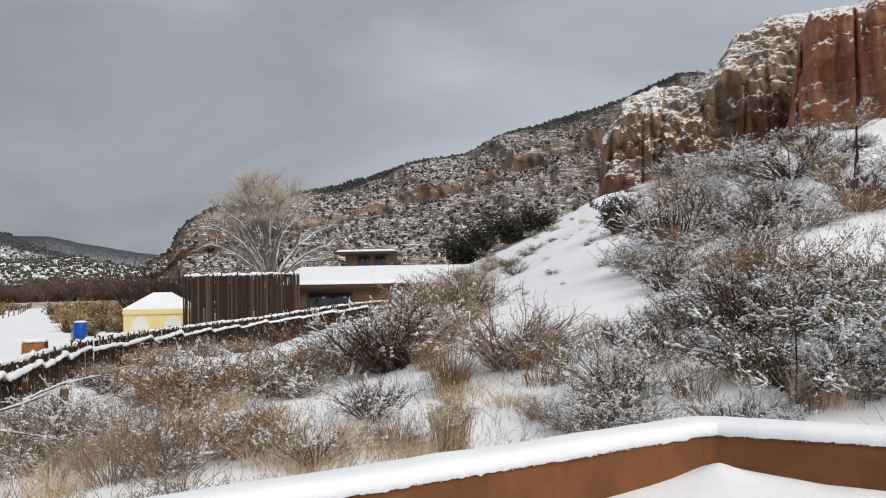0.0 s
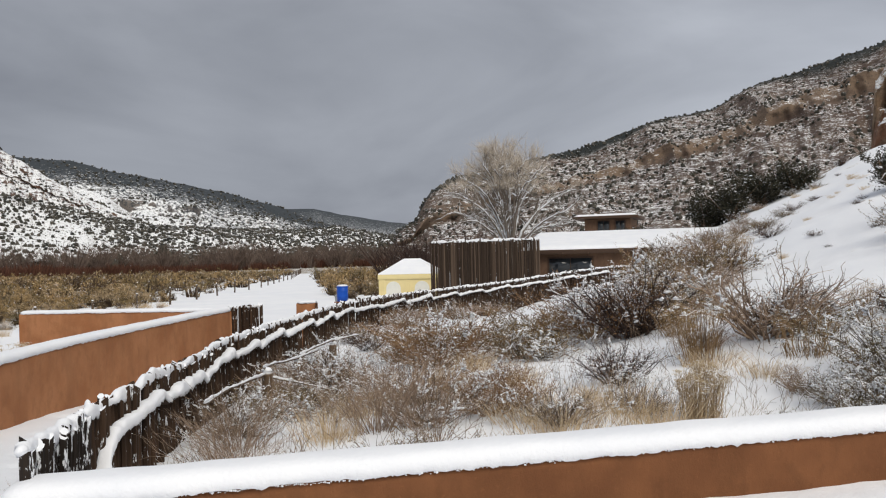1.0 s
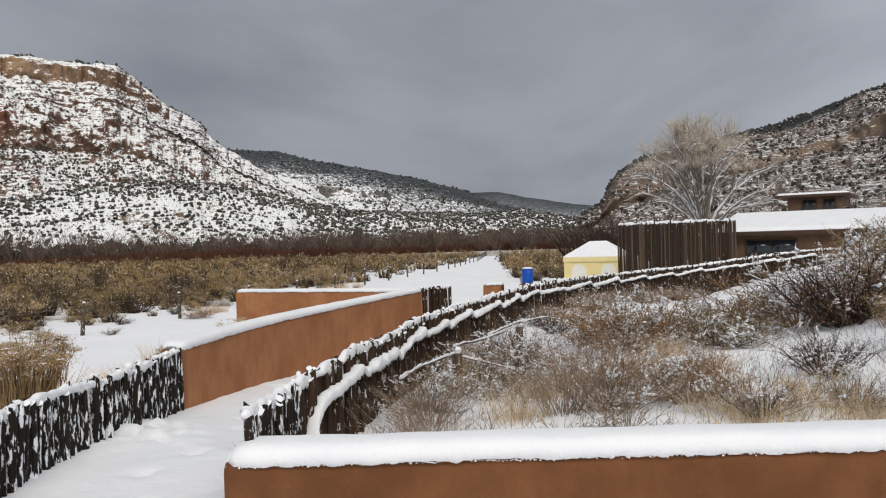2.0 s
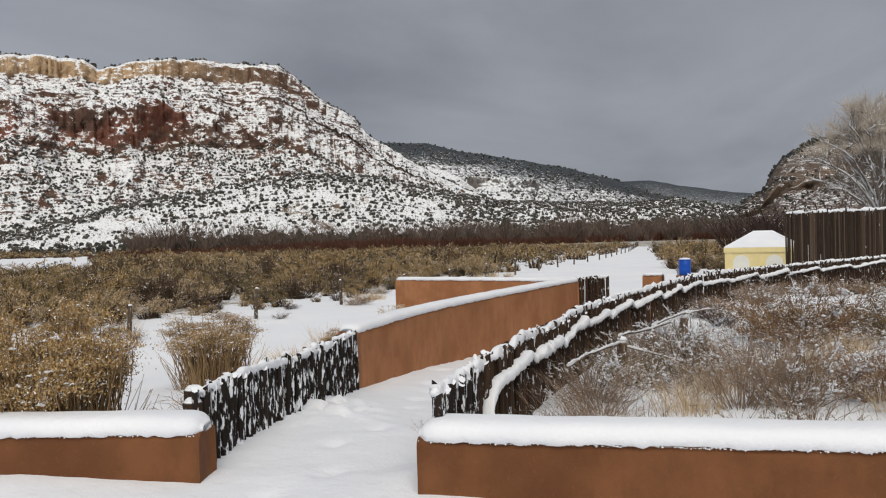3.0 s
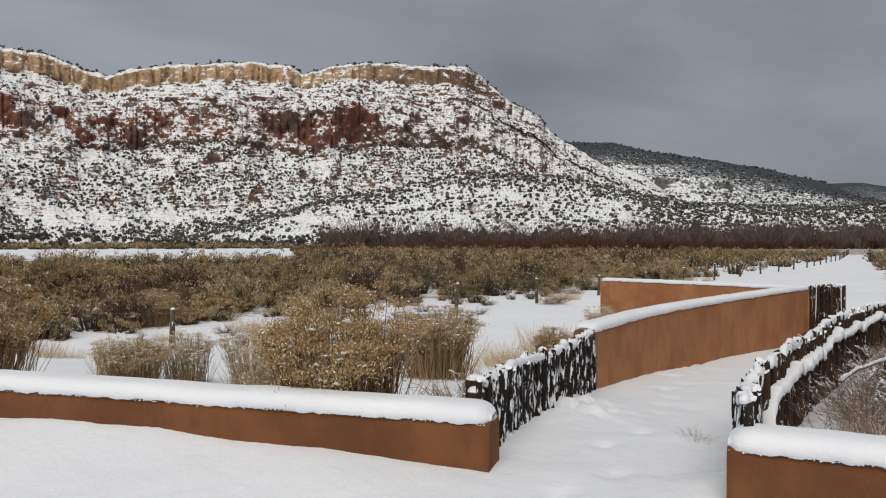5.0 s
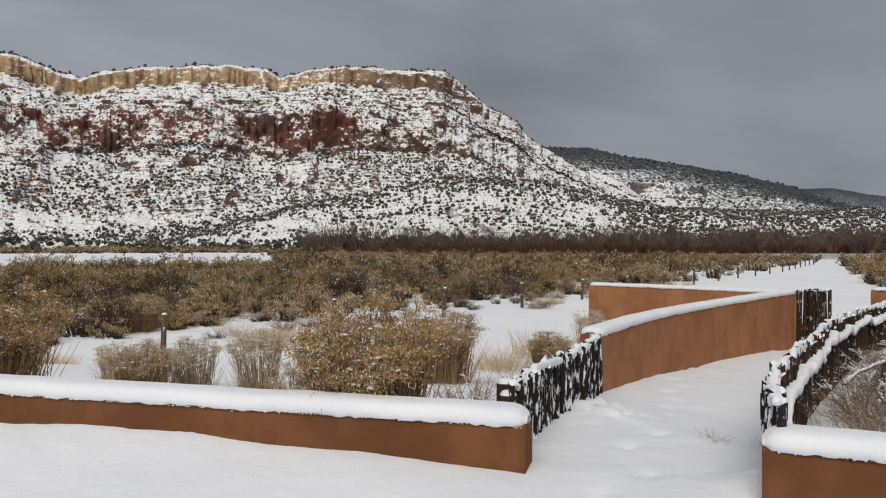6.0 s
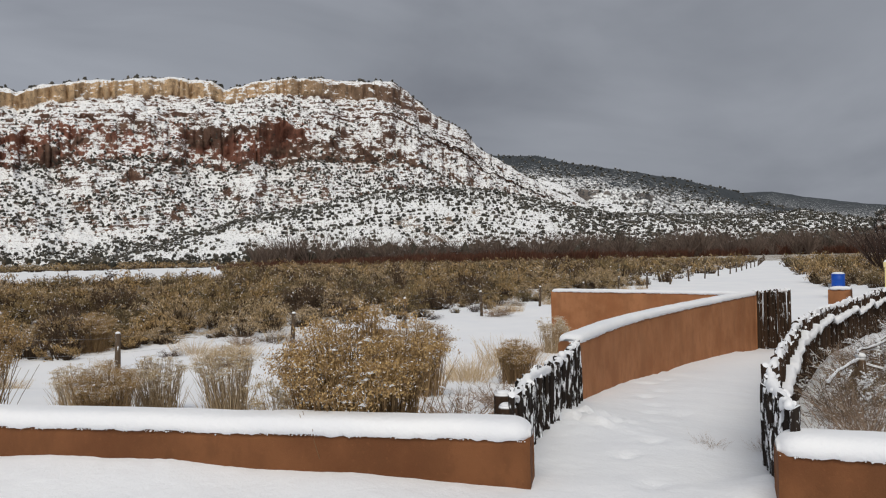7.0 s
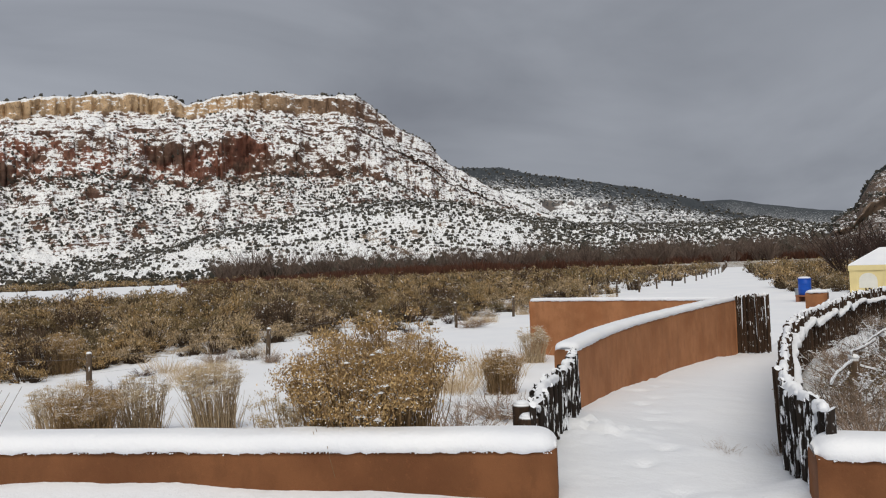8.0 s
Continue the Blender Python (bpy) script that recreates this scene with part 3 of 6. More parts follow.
def pole_fence(name, line, label, mat, spacing=0.085, depth=1.35, seed=0, limit=300, dabs=0.5, rail=None, jag=0.05, radius=0.043, ridge=0.0, swell=0.4):
    """A fence of close-set upright poles; their tops follow the heights of the line."""
    rng = random.Random(seed)
    ob = thing(name, label, "fence", kind="")
    p, way, s = along(line, spacing)
    if mat.name not in POLE_KINDS:
        POLE_KINDS[mat.name] = [pole_mesh("pole", radius * (0.90 + 0.07 * k), depth, mat, 11 * k + 3) for k in range(6)]
        POLE_KINDS["dab"] = POLE_KINDS.get("dab") or [dab_mesh("snow_dab", 0.032, k) for k in range(4)]
    kinds = POLE_KINDS[mat.name]
    rest = []
    for k in range(len(p)):
        x, y, z = p[k]
        top = z + rng.uniform(-jag, jag * 0.6) + jag * 0.8 * float(fbm(k / 5.0, 0.5, 2, seed + 60))
        x += rng.uniform(-0.012, 0.012)
        y += rng.uniform(-0.012, 0.012)
        m = Matrix.Translation((x, y, top - depth)) @ Euler((rng.uniform(-0.035, 0.035) * min(1, 1.0 / depth ** 2 * 2), rng.uniform(-0.035, 0.035) * min(1, 1.0 / depth ** 2 * 2), rng.uniform(0, 6.28))).to_matrix().to_4x4()
        me = kinds[rng.randrange(6)]
        dab = rng.random() < dabs
        if k < limit:
            o = part("pole", me, mat, ob)
            o.matrix_basis = m
            if dab:
                d = part("snow_dab", POLE_KINDS["dab"][rng.randrange(4)], SNOW_MAT, ob)
                d.matrix_basis = Matrix.Translation((x, y, top)) @ pose(0, 0, 0, 0, 0, rng.uniform(0, 360)) @ Matrix.Diagonal((rng.uniform(0.5, 1.5), rng.uniform(0.5, 1.5), rng.uniform(0.35, 0.8), 1))
        else:
            vs = np.array([m @ v.co for v in me.vertices])
            rest.append((vs, [list(q.vertices) for q in me.polygons]))
    if rest:
        o = part("pole_run", joined(rest), mat, ob, smooth=False)
        o["kind"] = "stuff"
    if ridge:
        dip = 0.025 * fbm(np.arange(len(p)) / 3.3, np.zeros(len(p)), 3, seed + 40)
        part("top_snow", swept([(q[0], q[1], q[2] - 0.035 + w) for q, w in zip(p, dip)], loaf(0.08, ridge, 9, 0.02), 0.03, 0.016, seed + 31, ragged=0.04, round_ends=0.1, swell=swell), SNOW_MAT, ob,
             "broken line of snow along the pole tops")
    if rail is not None:
        side, drop, thick = rail
        nrm = np.stack([-way[:, 1], way[:, 0]], 1) * side
        rise = np.array([(0.07 * rng.random() + 0.005) for _ in range(80)])
        length = 1.9
        lift = (rise[(s / length).astype(int)] * 2 * ((s / length) % 1 - 0.4)) - 0.34 * np.clip(1 - s / 0.55, 0, 1) ** 1.3
        pts = [(q[0] + n[0], q[1] + n[1], q[2] - drop + u) for q, n, u in zip(p, nrm, lift)][::4]
        part("rail", swept(pts, [(0.03 * math.cos(a), 0.03 * math.sin(a)) for a in np.linspace(0, 2 * math.pi, 8)[:-1]], 0.2, 0.004, seed), mat, ob)
        part("snow_ridge", swept([(a, b, c + 0.025) for a, b, c in pts], loaf(0.15, thick, 12, 0.03), 0.025, 0.026, seed + 3, ragged=0.03, round_ends=0.12, swell=0.42), SNOW_MAT, ob,
             "ridge of snow lying on the fence rail")
    return ob


# ---------------------------------------------------------------- mountains
def mountain(name, label, stations, profile, mat, nu, nv, gully=8.0, rough=2.0, seed=0, gw=40.0, bands=None, woods=None, beds=0.0, fade=None, reds=None, crack=None, bed_from=0.62, soft=None, cliffs=None, hazier=None):
    """A range described by stations (bearing, distance and height of foot, distance and height of crest); profile gives the slope between as
    (share of the way in, share of the climb)."""
    st = np.array(stations, float)
    az = np.linspace(st[0, 0], st[-1, 0], nu)
    cols = [np.interp(az, np.sort(st[:, 0]), st[np.argsort(st[:, 0]), k])[:, None] for k in range(1, 5)]
    pr = np.array(profile, float)
    t = np.linspace(0, len(pr) - 1, nv)
    ix = np.arange(len(pr))
    inn, climb = np.interp(t, ix, pr[:, 0])[None, :], np.interp(t, ix, pr[:, 1])[None, :]
    if soft:
        w = ramp01(az, *soft)[:, None]
        plainly = np.where(t <= np.argmax(pr[:, 1] >= 1.0), np.clip(climb, 0, 1), inn)
        inn = inn * w + plainly * (1 - w)
    if cliffs:
        # where the band does not stand out as a cliff, scree covers it in an even slope
        lo, hi, steps = cliffs
        w = np.interp(az, [q[0] for q in steps], [q[1] for q in steps])[:, None] + 0 * inn
        w = np.clip(w + 0.55 * fbm(az / 1.1, az * 0 + 3, 3, seed + 70)[:, None], 0, 1)
        i0, i1 = np.interp([lo, hi], pr[:9, 1], pr[:9, 0])
        even = i0 + (climb - lo) / (hi - lo) * (i1 - i0)
        inn = np.where((climb > lo) & (climb < hi), inn * w + even * (1 - w), inn)
    a = np.radians(az)[:, None] + 0 * inn
    fd, fz, cd, cz = cols
    arc = np.cumsum(np.r_[0, np.radians(np.abs(np.diff(az))) * cd[1:, 0]])[:, None]
    # the beds wander up and down and break off along the range
    shift = 0.05 * fbm(arc / (gw * 2.5) + 0 * climb, climb * 2, 3, seed + 4) * np.sin(np.clip(climb, 0, 1) * math.pi)
    d = fd + (cd - fd) * inn
    z = fz + (cz - fz) * (climb + shift)
    env = np.sin(np.clip(climb, 0, 1) * math.pi) ** 0.5 * (climb < 1) + 0.15
    g1 = np.abs(fbm(arc / gw + 0.6 * climb, climb * 1.3, 4, seed, 0.55))
    d = d + gully * env * (2.2 * g1 - 0.6)
    d = d + rough * env * fbm(arc / (gw * 0.2), z / (gw * 0.25), 5, seed + 9, 0.62)
    z = z + rough * 0.35 * env * fbm(arc / (gw * 0.1), d / (gw * 0.12), 3, seed + 12, 0.6)
    if beds:
        z = z + beds * env * ramp01(climb, bed_from, bed_from + 0.12) * (0.55 + 0.45 * fbm(arc / (gw * 0.5), climb * 6, 2, seed + 3)) * np.sin(z / beds * 0.9 + 1.5 * fbm(arc / gw, climb, 2, seed + 2))
    if crack:
        amp, wide, spans = crack
        face = sum(ramp01(climb, lo - 0.02, lo + 0.02) * (1 - ramp01(climb, hi - 0.02, hi + 0.03)) for lo, hi in spans)
        d = d + amp * face * (np.clip(np.abs(fbm(arc / wide, z / (wide * 12), 3, seed + 44)), 0, 0.4) * -5 + np.clip(0.14 - np.abs(fbm(arc / (wide * 0.45), z / (wide * 6), 2, seed + 45)), 0, 1) * 14)
    crest = (climb >= 0.985) & (climb <= 1.01)
    z = z + min(rough * 0.5, 1.6) * crest * fbm(arc / (gw * 0.12), 0 * climb, 3, seed + 15)
    x, y = EYE[0] - d * np.sin(a), EYE[1] + d * np.cos(a)
    v = np.stack([x, y, z], -1).reshape(-1, 3)
    f = grid_faces(nu, nv)
    if st[0, 0] > st[-1, 0]:
        f = f[:, ::-1]
    me = mesh_of(name, v, f, mat, True)
    if bands is not None:
        w = np.interp(climb, [b[0] for b in bands], [b[1] for b in bands]) + 0 * a
        w = w * (ramp01(np.degrees(a), *fade) if fade else 1)
        att = me.attributes.new("band", 'FLOAT', 'POINT')
        att.data.foreach_set("value", w.ravel())
    if woods is not None:
        w = np.interp(climb + 0.12 * fbm(arc / gw, climb * 3, 3, seed + 20), [b[0] for b in woods], [b[1] for b in woods])
        # extra dark cover between these bearings greys the slope as haze would
        if hazier:
            w = w + hazier[2] * ramp01(az, hazier[0], hazier[1])[:, None]
        att = me.attributes.new("wood", 'FLOAT', 'POINT')
        att.data.foreach_set("value", (w + 0 * a).ravel())
    if reds is not None:
        w = np.interp(climb + 0.04 * fbm(arc / gw, climb * 3, 3, seed + 23), [b[0] for b in reds], [b[1] for b in reds]) + 0 * a
        w = w * np.clip(0.72 + 1.1 * fbm(arc / (gw * 0.45), climb * 9, 3, seed + 24), 0.12, 1)
        w = w * (ramp01(np.degrees(a), *fade) if fade else 1)
        att = me.attributes.new("red", 'FLOAT', 'POINT')
        att.data.foreach_set("value", w.ravel())
    ob = part(name, me, mat)
    tagged(ob, label, "mountain", kind="structure")
    return v.reshape(nu, nv, 3), climb + 0 * a


def crest(rows, foot, foot_z, top):
    """Stations from (bearing, height of the skyline in degrees)."""
    return [(b, foot if not callable(foot) else foot(b), foot_z if not callable(foot_z) else foot_z(b),
             top if not callable(top) else top(b), 1.5 + (top if not callable(top) else top(b)) * math.tan(radians(e))) for b, e in rows]


SCRUB = (0.05, 0.05, 0.04)
# the mesa's tan cap colour is raised to gold to include sunlight on it
MESA_MAT = make_rocky("mesa_sandstone_sunlit_cap", (0.15, 0.083, 0.060), (0.25, 0.155, 0.112), SCRUB, (0.47, 0.535), 1.25, None, 1.15, (0.235, 0.098, 0.066), 0.65, 2.3, (0.74, 0.52, 0.31), 0.35)
RIDGE_MAT = make_rocky("ridge_rock", (0.19, 0.13, 0.09), (0.27, 0.20, 0.14), SCRUB, (0.54, 0.70), 1.3, (0.03, 0.032, 0.026), 0.5, None, 0.9, 2.2)
NORTH_MAT = make_rocky("north_mountain_rock", (0.115, 0.078, 0.06), (0.185, 0.134, 0.103), SCRUB, (1.02, 1.12), 1.5, (0.018, 0.022, 0.02), 0.7, None, 0.95, 2.6)
# distance haze is mixed into these colours: greyer rock, bluer woods
FAR_MAT = make_rocky("far_ridge_rock_hazed", (0.17, 0.15, 0.14), (0.26, 0.22, 0.19), SCRUB, (0.50, 0.72), 0.30, (0.05, 0.058, 0.066), 0.9, None, 0.8, 1.6)
CLIFF_MAT = make_rocky("red_cliff_rock", (0.40, 0.155, 0.085), (0.50, 0.25, 0.16), SCRUB, (0.59, 0.67), 4.0, None, 0.45, None, 0.25, 1.3, varnish=0.30, relief=0.8)
BUTTE_MAT = make_rocky("tan_cliff_rock", (0.23, 0.145, 0.095), (0.40, 0.295, 0.205), SCRUB, (0.57, 0.66), 4.0, None, 0.9, (0.21, 0.10, 0.06), 0.6, 1.9, varnish=0.25, relief=0.8)

MESA = [(98, 11.8), (92, 12.3), (86.25, 12.11), (84.65, 12.04), (82.5, 11.3), (80.9, 10.95), (79.58, 11.52), (76.1, 12.08), (71.4, 12.54), (68.7, 12.33), (67.7, 11.87),
        (65.6, 12.45), (63.15, 12.8), (59.0, 12.67), (55.75, 12.56), (54.1, 11.48), (52.45, 10.06), (50.4, 9.01), (49.15, 7.5), (48.1, 6.9), (46.5, 5.9), (44.2, 4.6), (40.2, 2.6), (36, 1.4)]
# the sunlit cap gold and the red bed both fade out below bearing 68
mesa_pts, mesa_climb = mountain(
    "mesa", "snow-dusted sandstone mesa with red cliff band and tan caprock coloured as sunlit",
    crest(MESA, lambda b: np.interp(b, [36, 48, 60, 98], [560, 470, 430, 430]), 1.0, lambda b: np.interp(b, [36, 48, 56, 98], [760, 690, 590, 570])),
    [(0, -0.02), (0.25, 0.13), (0.62, 0.47), (0.655, 0.52), (0.685, 0.68), (0.80, 0.775), (0.935, 0.892), (0.943, 0.972), (1.0, 1.0), (1.2, 1.005), (2.2, 0.99)],
    MESA_MAT, 900, 230, 13, 9, 4, 60, [(0.0, 0), (0.875, 0), (0.893, 1), (0.98, 1)], None, 0.62, (53, 68), [(0.0, 0.0), (0.2, 0.1), (0.46, 0.15), (0.52, 0.75), (0.66, 0.7), (0.74, 0.28), (0.88, 0.12)], (2.6, 13.0, [(0.49, 0.72), (0.885, 0.98)]), soft=(51, 59),
    cliffs=(0.47, 0.775, [(50, 0.1), (55, 0.3), (60, 0.25), (63.5, 0.6), (67, 0.9), (70, 0.75), (71.5, 0.12), (77, 0.08), (79, 0.8), (98, 0.8)]))
low_pts, low_climb = mountain(
    "foothill", "low snowy foothills dotted with dark junipers",
    crest([(80, -0.4), (76, 0.1), (72, 1.1), (69, 2.0), (66, 2.9), (62.5, 3.57), (59.2, 4.26), (54.2, 4.76), (49.2, 4.76), (44.2, 3.55), (40.2, 2.64), (36.3, 2.46), (30.8, 2.18), (27.3, 2.34), (23.4, 1.7), (16, 1.2)],
          lambda b: np.interp(b, [16, 45, 70, 80], [420, 330, 335, 400]), -1.5, lambda b: np.interp(b, [16, 45, 70, 80], [560, 450, 430, 450])),
    [(0, -0.05), (0.3, 0.2), (0.75, 0.75), (1, 1), (1.5, 0.9), (2.4, 0.5)], RIDGE_MAT, 500, 70, 9, 3, 31, 45, None, [(0, 0.40), (0.5, 0.30), (0.85, 0.34), (1, 0.5)])
mid_pts, mid_climb = mountain(
    "mid_ridge", "bright snowy hillside below the far wooded ridge",
    crest([(56, 5.6), (50, 6.0), (48.1, 5.9), (45, 5.3), (43.2, 4.8), (41.6, 3.6), (40.5, 2.6), (38, 1.8), (35, 1.4), (31, 1.0)], 700, 0.0, 980),
    [(0, 0), (0.4, 0.3), (0.8, 0.75), (1, 1), (1.4, 1.0), (2.0, 0.6)], RIDGE_MAT, 300, 60, 26, 6, 51, 80, None, [(0, 0.05), (0.6, 0.0), (0.9, 0.1), (1, 0.2)])
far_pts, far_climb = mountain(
    "far_ridge", "distant wooded ridge with snowy ledges under cloud, haze in its colour",
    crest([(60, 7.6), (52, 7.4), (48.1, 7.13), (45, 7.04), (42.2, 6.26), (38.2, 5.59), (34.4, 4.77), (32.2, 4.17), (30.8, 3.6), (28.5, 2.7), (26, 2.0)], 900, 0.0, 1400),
    [(0, 0), (0.3, 0.22), (0.36, 0.36), (0.58, 0.5), (0.62, 0.62), (0.84, 0.8), (1, 1), (1.5, 1.0), (2.0, 0.7)], FAR_MAT, 420, 110, 46, 9, 61, 130, None, [(0, 0.46), (0.3, 0.46), (0.45, 0.43), (0.62, 0.46), (0.74, 0.52), (0.84, 0.60), (1, 0.70)], beds=4.0, bed_from=0.2, hazier=(40.5, 35.5, 0.07))
# its wood cover is set high to give a flat hazy blue-grey
mountain("valley_head_ridge", "ridge at the valley head, coloured blue-grey for haze",
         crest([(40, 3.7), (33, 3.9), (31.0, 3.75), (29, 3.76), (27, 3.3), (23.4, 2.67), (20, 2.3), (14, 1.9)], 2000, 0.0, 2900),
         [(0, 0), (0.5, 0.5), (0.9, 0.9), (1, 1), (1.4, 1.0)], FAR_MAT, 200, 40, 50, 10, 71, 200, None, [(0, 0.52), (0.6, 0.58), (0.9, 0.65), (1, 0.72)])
north_pts, north_climb = mountain(
    "north_mountain", "steep mountainside with snow, brown rock bands and dark wooded crest",
    crest([(22.9, 1.9), (22.3, 2.3), (21.5, 2.8), (20.9, 4.0), (20.4, 4.8), (18.5, 5.8), (14.5, 6.6), (10.9, 7.3), (7.5, 8.1), (2.9, 9.5), (0, 9.8), (-3, 11.2), (-7.2, 12.2), (-10.9, 13.0),
           (-13.3, 14.0), (-15.3, 14.7), (-17.6, 14.4), (-24, 15.5), (-40, 17.0)],
          lambda b: np.interp(b, [-40, 0, 22], [330, 300, 330]), lambda b: np.interp(b, [-40, -10, 10, 22], [30, 15, 3, 0]), lambda b: np.interp(b, [-40, 0, 20.4, 23], [900, 800, 520, 480])),
    [(0, -0.03), (0.25, 0.2), (0.5, 0.45), (0.53, 0.55), (0.75, 0.75), (0.9, 0.93), (1, 1), (1.3, 1.02), (2.0, 0.9)],
    NORTH_MAT, 620, 130, 26, 6, 81, 70, [(0, 0), (0.45, 0), (0.5, 0.35), (0.56, 0.2), (0.6, 0)], [(0, 0.05), (0.76, 0.15), (0.92, 0.62), (1.0, 0.8)])
mountain("butte", "tan layered sandstone butte with snow on its ledges",
         [(-7.5, 175, 16, 200, 17), (-9.6, 175, 18, 200, 20), (-10.0, 172, 19, 190, 36.5), (-10.4, 172, 19, 200, 40), (-11.5, 172, 19, 202, 47.5), (-13.7, 172, 19, 205, 51.5), (-15.6, 171, 19, 200, 50),
          (-16.4, 170, 20, 194, 47.5), (-17.2, 171, 20, 195, 50), (-18.3, 174, 20, 198, 55), (-19.2, 178, 20, 200, 60.5), (-22.1, 178, 20, 200, 64.5), (-26, 180, 20, 205, 66), (-42, 180, 20, 220, 68)],
         [(0, 0), (0.08, 0.3), (0.2, 0.55), (0.4, 0.75), (0.7, 0.93), (1, 1.0), (1.8, 0.9)], BUTTE_MAT, 420, 190, 4.5, 3.4, 91, 17, [(0, 0), (0.45, 0.1), (0.6, 0.5), (1, 0.6)], None, 0.55,
         None, [(0, 0.7), (0.45, 0.6), (0.62, 0.1), (1, 0)], (1.1, 11.0, [(0.0, 0.7)]), -0.2)
mountain("red_cliff", "sheer red sandstone cliff streaked with snow",
         [(-21.8, 150, 22, 168, 24), (-22.6, 146, 22, 165, 33), (-23.4, 140, 22, 160, 47), (-24.2, 138, 22, 162, 51.5), (-28.4, 136, 22, 165, 53), (-33, 134, 22, 165, 53), (-42, 130, 22, 165, 55)],
         [(0, 0), (0.04, 0.3), (0.10, 0.55), (0.16, 0.74), (0.5, 0.86), (0.9, 0.97), (1, 1.0), (1.8, 0.97)], CLIFF_MAT, 380, 190, 5, 2.6, 101, 17, [(0, 0), (0.8, 0.0), (0.9, 0.4), (1, 0.5)], None, 0.5,
         None, None, (1.5, 7.0, [(0.0, 0.78)]), -0.2)

# ---------------------------------------------------------------- plants
def make_twig(name, dark, light, snow=0.5, scale=14.0):
    """Bark or dry leaf that varies from plant to plant, with snow lying on what faces up."""
    m, nt, b = material(name, 0.85)
    oi = nt.nodes.new("ShaderNodeObjectInfo")
    gi = nt.nodes.new("ShaderNodeNewGeometry")
    col = mixed(nt, gi.outputs["Random Per Island"], dark, light)
    col = mixed(nt, maths(nt, 'MULTIPLY', oi.outputs["Random"], 0.35), col, tuple(0.5 * (a + c) for a, c in zip(dark, light)))
    if snow > 0:
        n = tex(nt, "ShaderNodeTexNoise", scale, "World", 3)
        lie = maths(nt, 'ADD', upness(nt), maths(nt, 'MULTIPLY', maths(nt, 'SUBTRACT', n, 0.5), 2.4))
        col = mixed(nt, stepped(nt, lie, 1.15 - snow, 1.35 - snow), col, SNOW)
    nt.links.new(col, b.inputs["Base Color"])
    return m


def make_field(name):
    """Dry rabbitbrush: each bush olive, gold, tan or grey-brown, its shoots varied, with flecks of snow."""
    m, nt, b = material(name, 0.9)
    gi = nt.nodes.new("ShaderNodeNewGeometry")
    at = nt.nodes.new("ShaderNodeAttribute")
    at.attribute_name = "tone"
    fine = tex(nt, "ShaderNodeTexNoise", 3.5, "World", 3)
    col = ramp(nt, at.outputs["Fac"], [(0.0, (0.13, 0.085, 0.055)), (0.25, (0.19, 0.15, 0.075)), (0.5, (0.35, 0.25, 0.115)), (0.75, (0.56, 0.37, 0.16)), (1.0, (0.60, 0.45, 0.27))])
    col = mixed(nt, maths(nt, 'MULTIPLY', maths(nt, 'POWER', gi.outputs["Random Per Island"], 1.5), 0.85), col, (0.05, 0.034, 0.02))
    glint = stepped(nt, gi.outputs["Random Per Island"], 0.05, 0.0)
    col = mixed(nt, glint, col, (0.72, 0.60, 0.40))
    lie = maths(nt, 'ADD', upness(nt), maths(nt, 'MULTIPLY', maths(nt, 'SUBTRACT', fine, 0.5), 3.0))
    col = mixed(nt, stepped(nt, lie, 0.98, 1.06), col, SNOW)
    nt.links.new(col, b.inputs["Base Color"])
    return m


TWIG_GREY = make_twig("grey_twigs", (0.035, 0.024, 0.017), (0.24, 0.175, 0.12), 0.55)
TWIG_DARK = make_twig("dark_twigs", (0.012, 0.008, 0.007), (0.075, 0.046, 0.037), 0.36)
TWIG_TAN = make_twig("tan_stems", (0.13, 0.072, 0.036), (0.40, 0.265, 0.155), 0.30)
TWIG_BARE = make_twig("bare_willow_stems", (0.11, 0.072, 0.052), (0.46, 0.34, 0.245), 0.42)
LEAF_SAGE = make_twig("sage_leaves", (0.06, 0.048, 0.024), (0.30, 0.24, 0.13), 0.70)
LEAF_GOLD = make_twig("dry_golden_flower_heads", (0.20, 0.115, 0.045), (0.62, 0.43, 0.20), 0.46)
LEAF_RUST = make_twig("rusty_dry_leaves", (0.10, 0.05, 0.025), (0.30, 0.17, 0.08), 0.45)
LEAF_JUNIPER = make_twig("juniper_foliage", (0.016, 0.017, 0.011), (0.070, 0.064, 0.042), 0.26, 4.0)
STEM_PALE = make_twig("pale_rabbitbrush_stems", (0.20, 0.14, 0.08), (0.58, 0.45, 0.29), 0.40)
STEM_GOLD = make_twig("rabbitbrush_broom_stems", (0.085, 0.05, 0.025), (0.42, 0.28, 0.14), 0.25)
LEAF_OLIVE = make_twig("olive_dry_leaves", (0.10, 0.07, 0.03), (0.35, 0.25, 0.12), 0.45)
LEAF_TAN = make_twig("tan_seed_heads", (0.36, 0.26, 0.145), (0.74, 0.61, 0.40), 0.50)
STRAW = make_twig("straw", (0.40, 0.29, 0.175), (0.76, 0.62, 0.43), 0.40)
FIELD = make_field("rabbitbrush_field")
# brown stems, made near black so the colour holds the bushes' self-shade
FIELD_STEM = make_twig("rabbitbrush_stems_shaded", (0.018, 0.012, 0.008), (0.10, 0.066, 0.040), 0.22)
WILLOW_RED = make_twig("red_willow", (0.05, 0.022, 0.015), (0.155, 0.068, 0.042), 0.0)
COTTON = make_twig("cottonwood_bark", (0.10, 0.082, 0.068), (0.24, 0.205, 0.17), 0.4, 2.0)
COTTON_LIMB = make_twig("cottonwood_limbs", (0.13, 0.105, 0.085), (0.26, 0.22, 0.18), 1.05, 1.6)
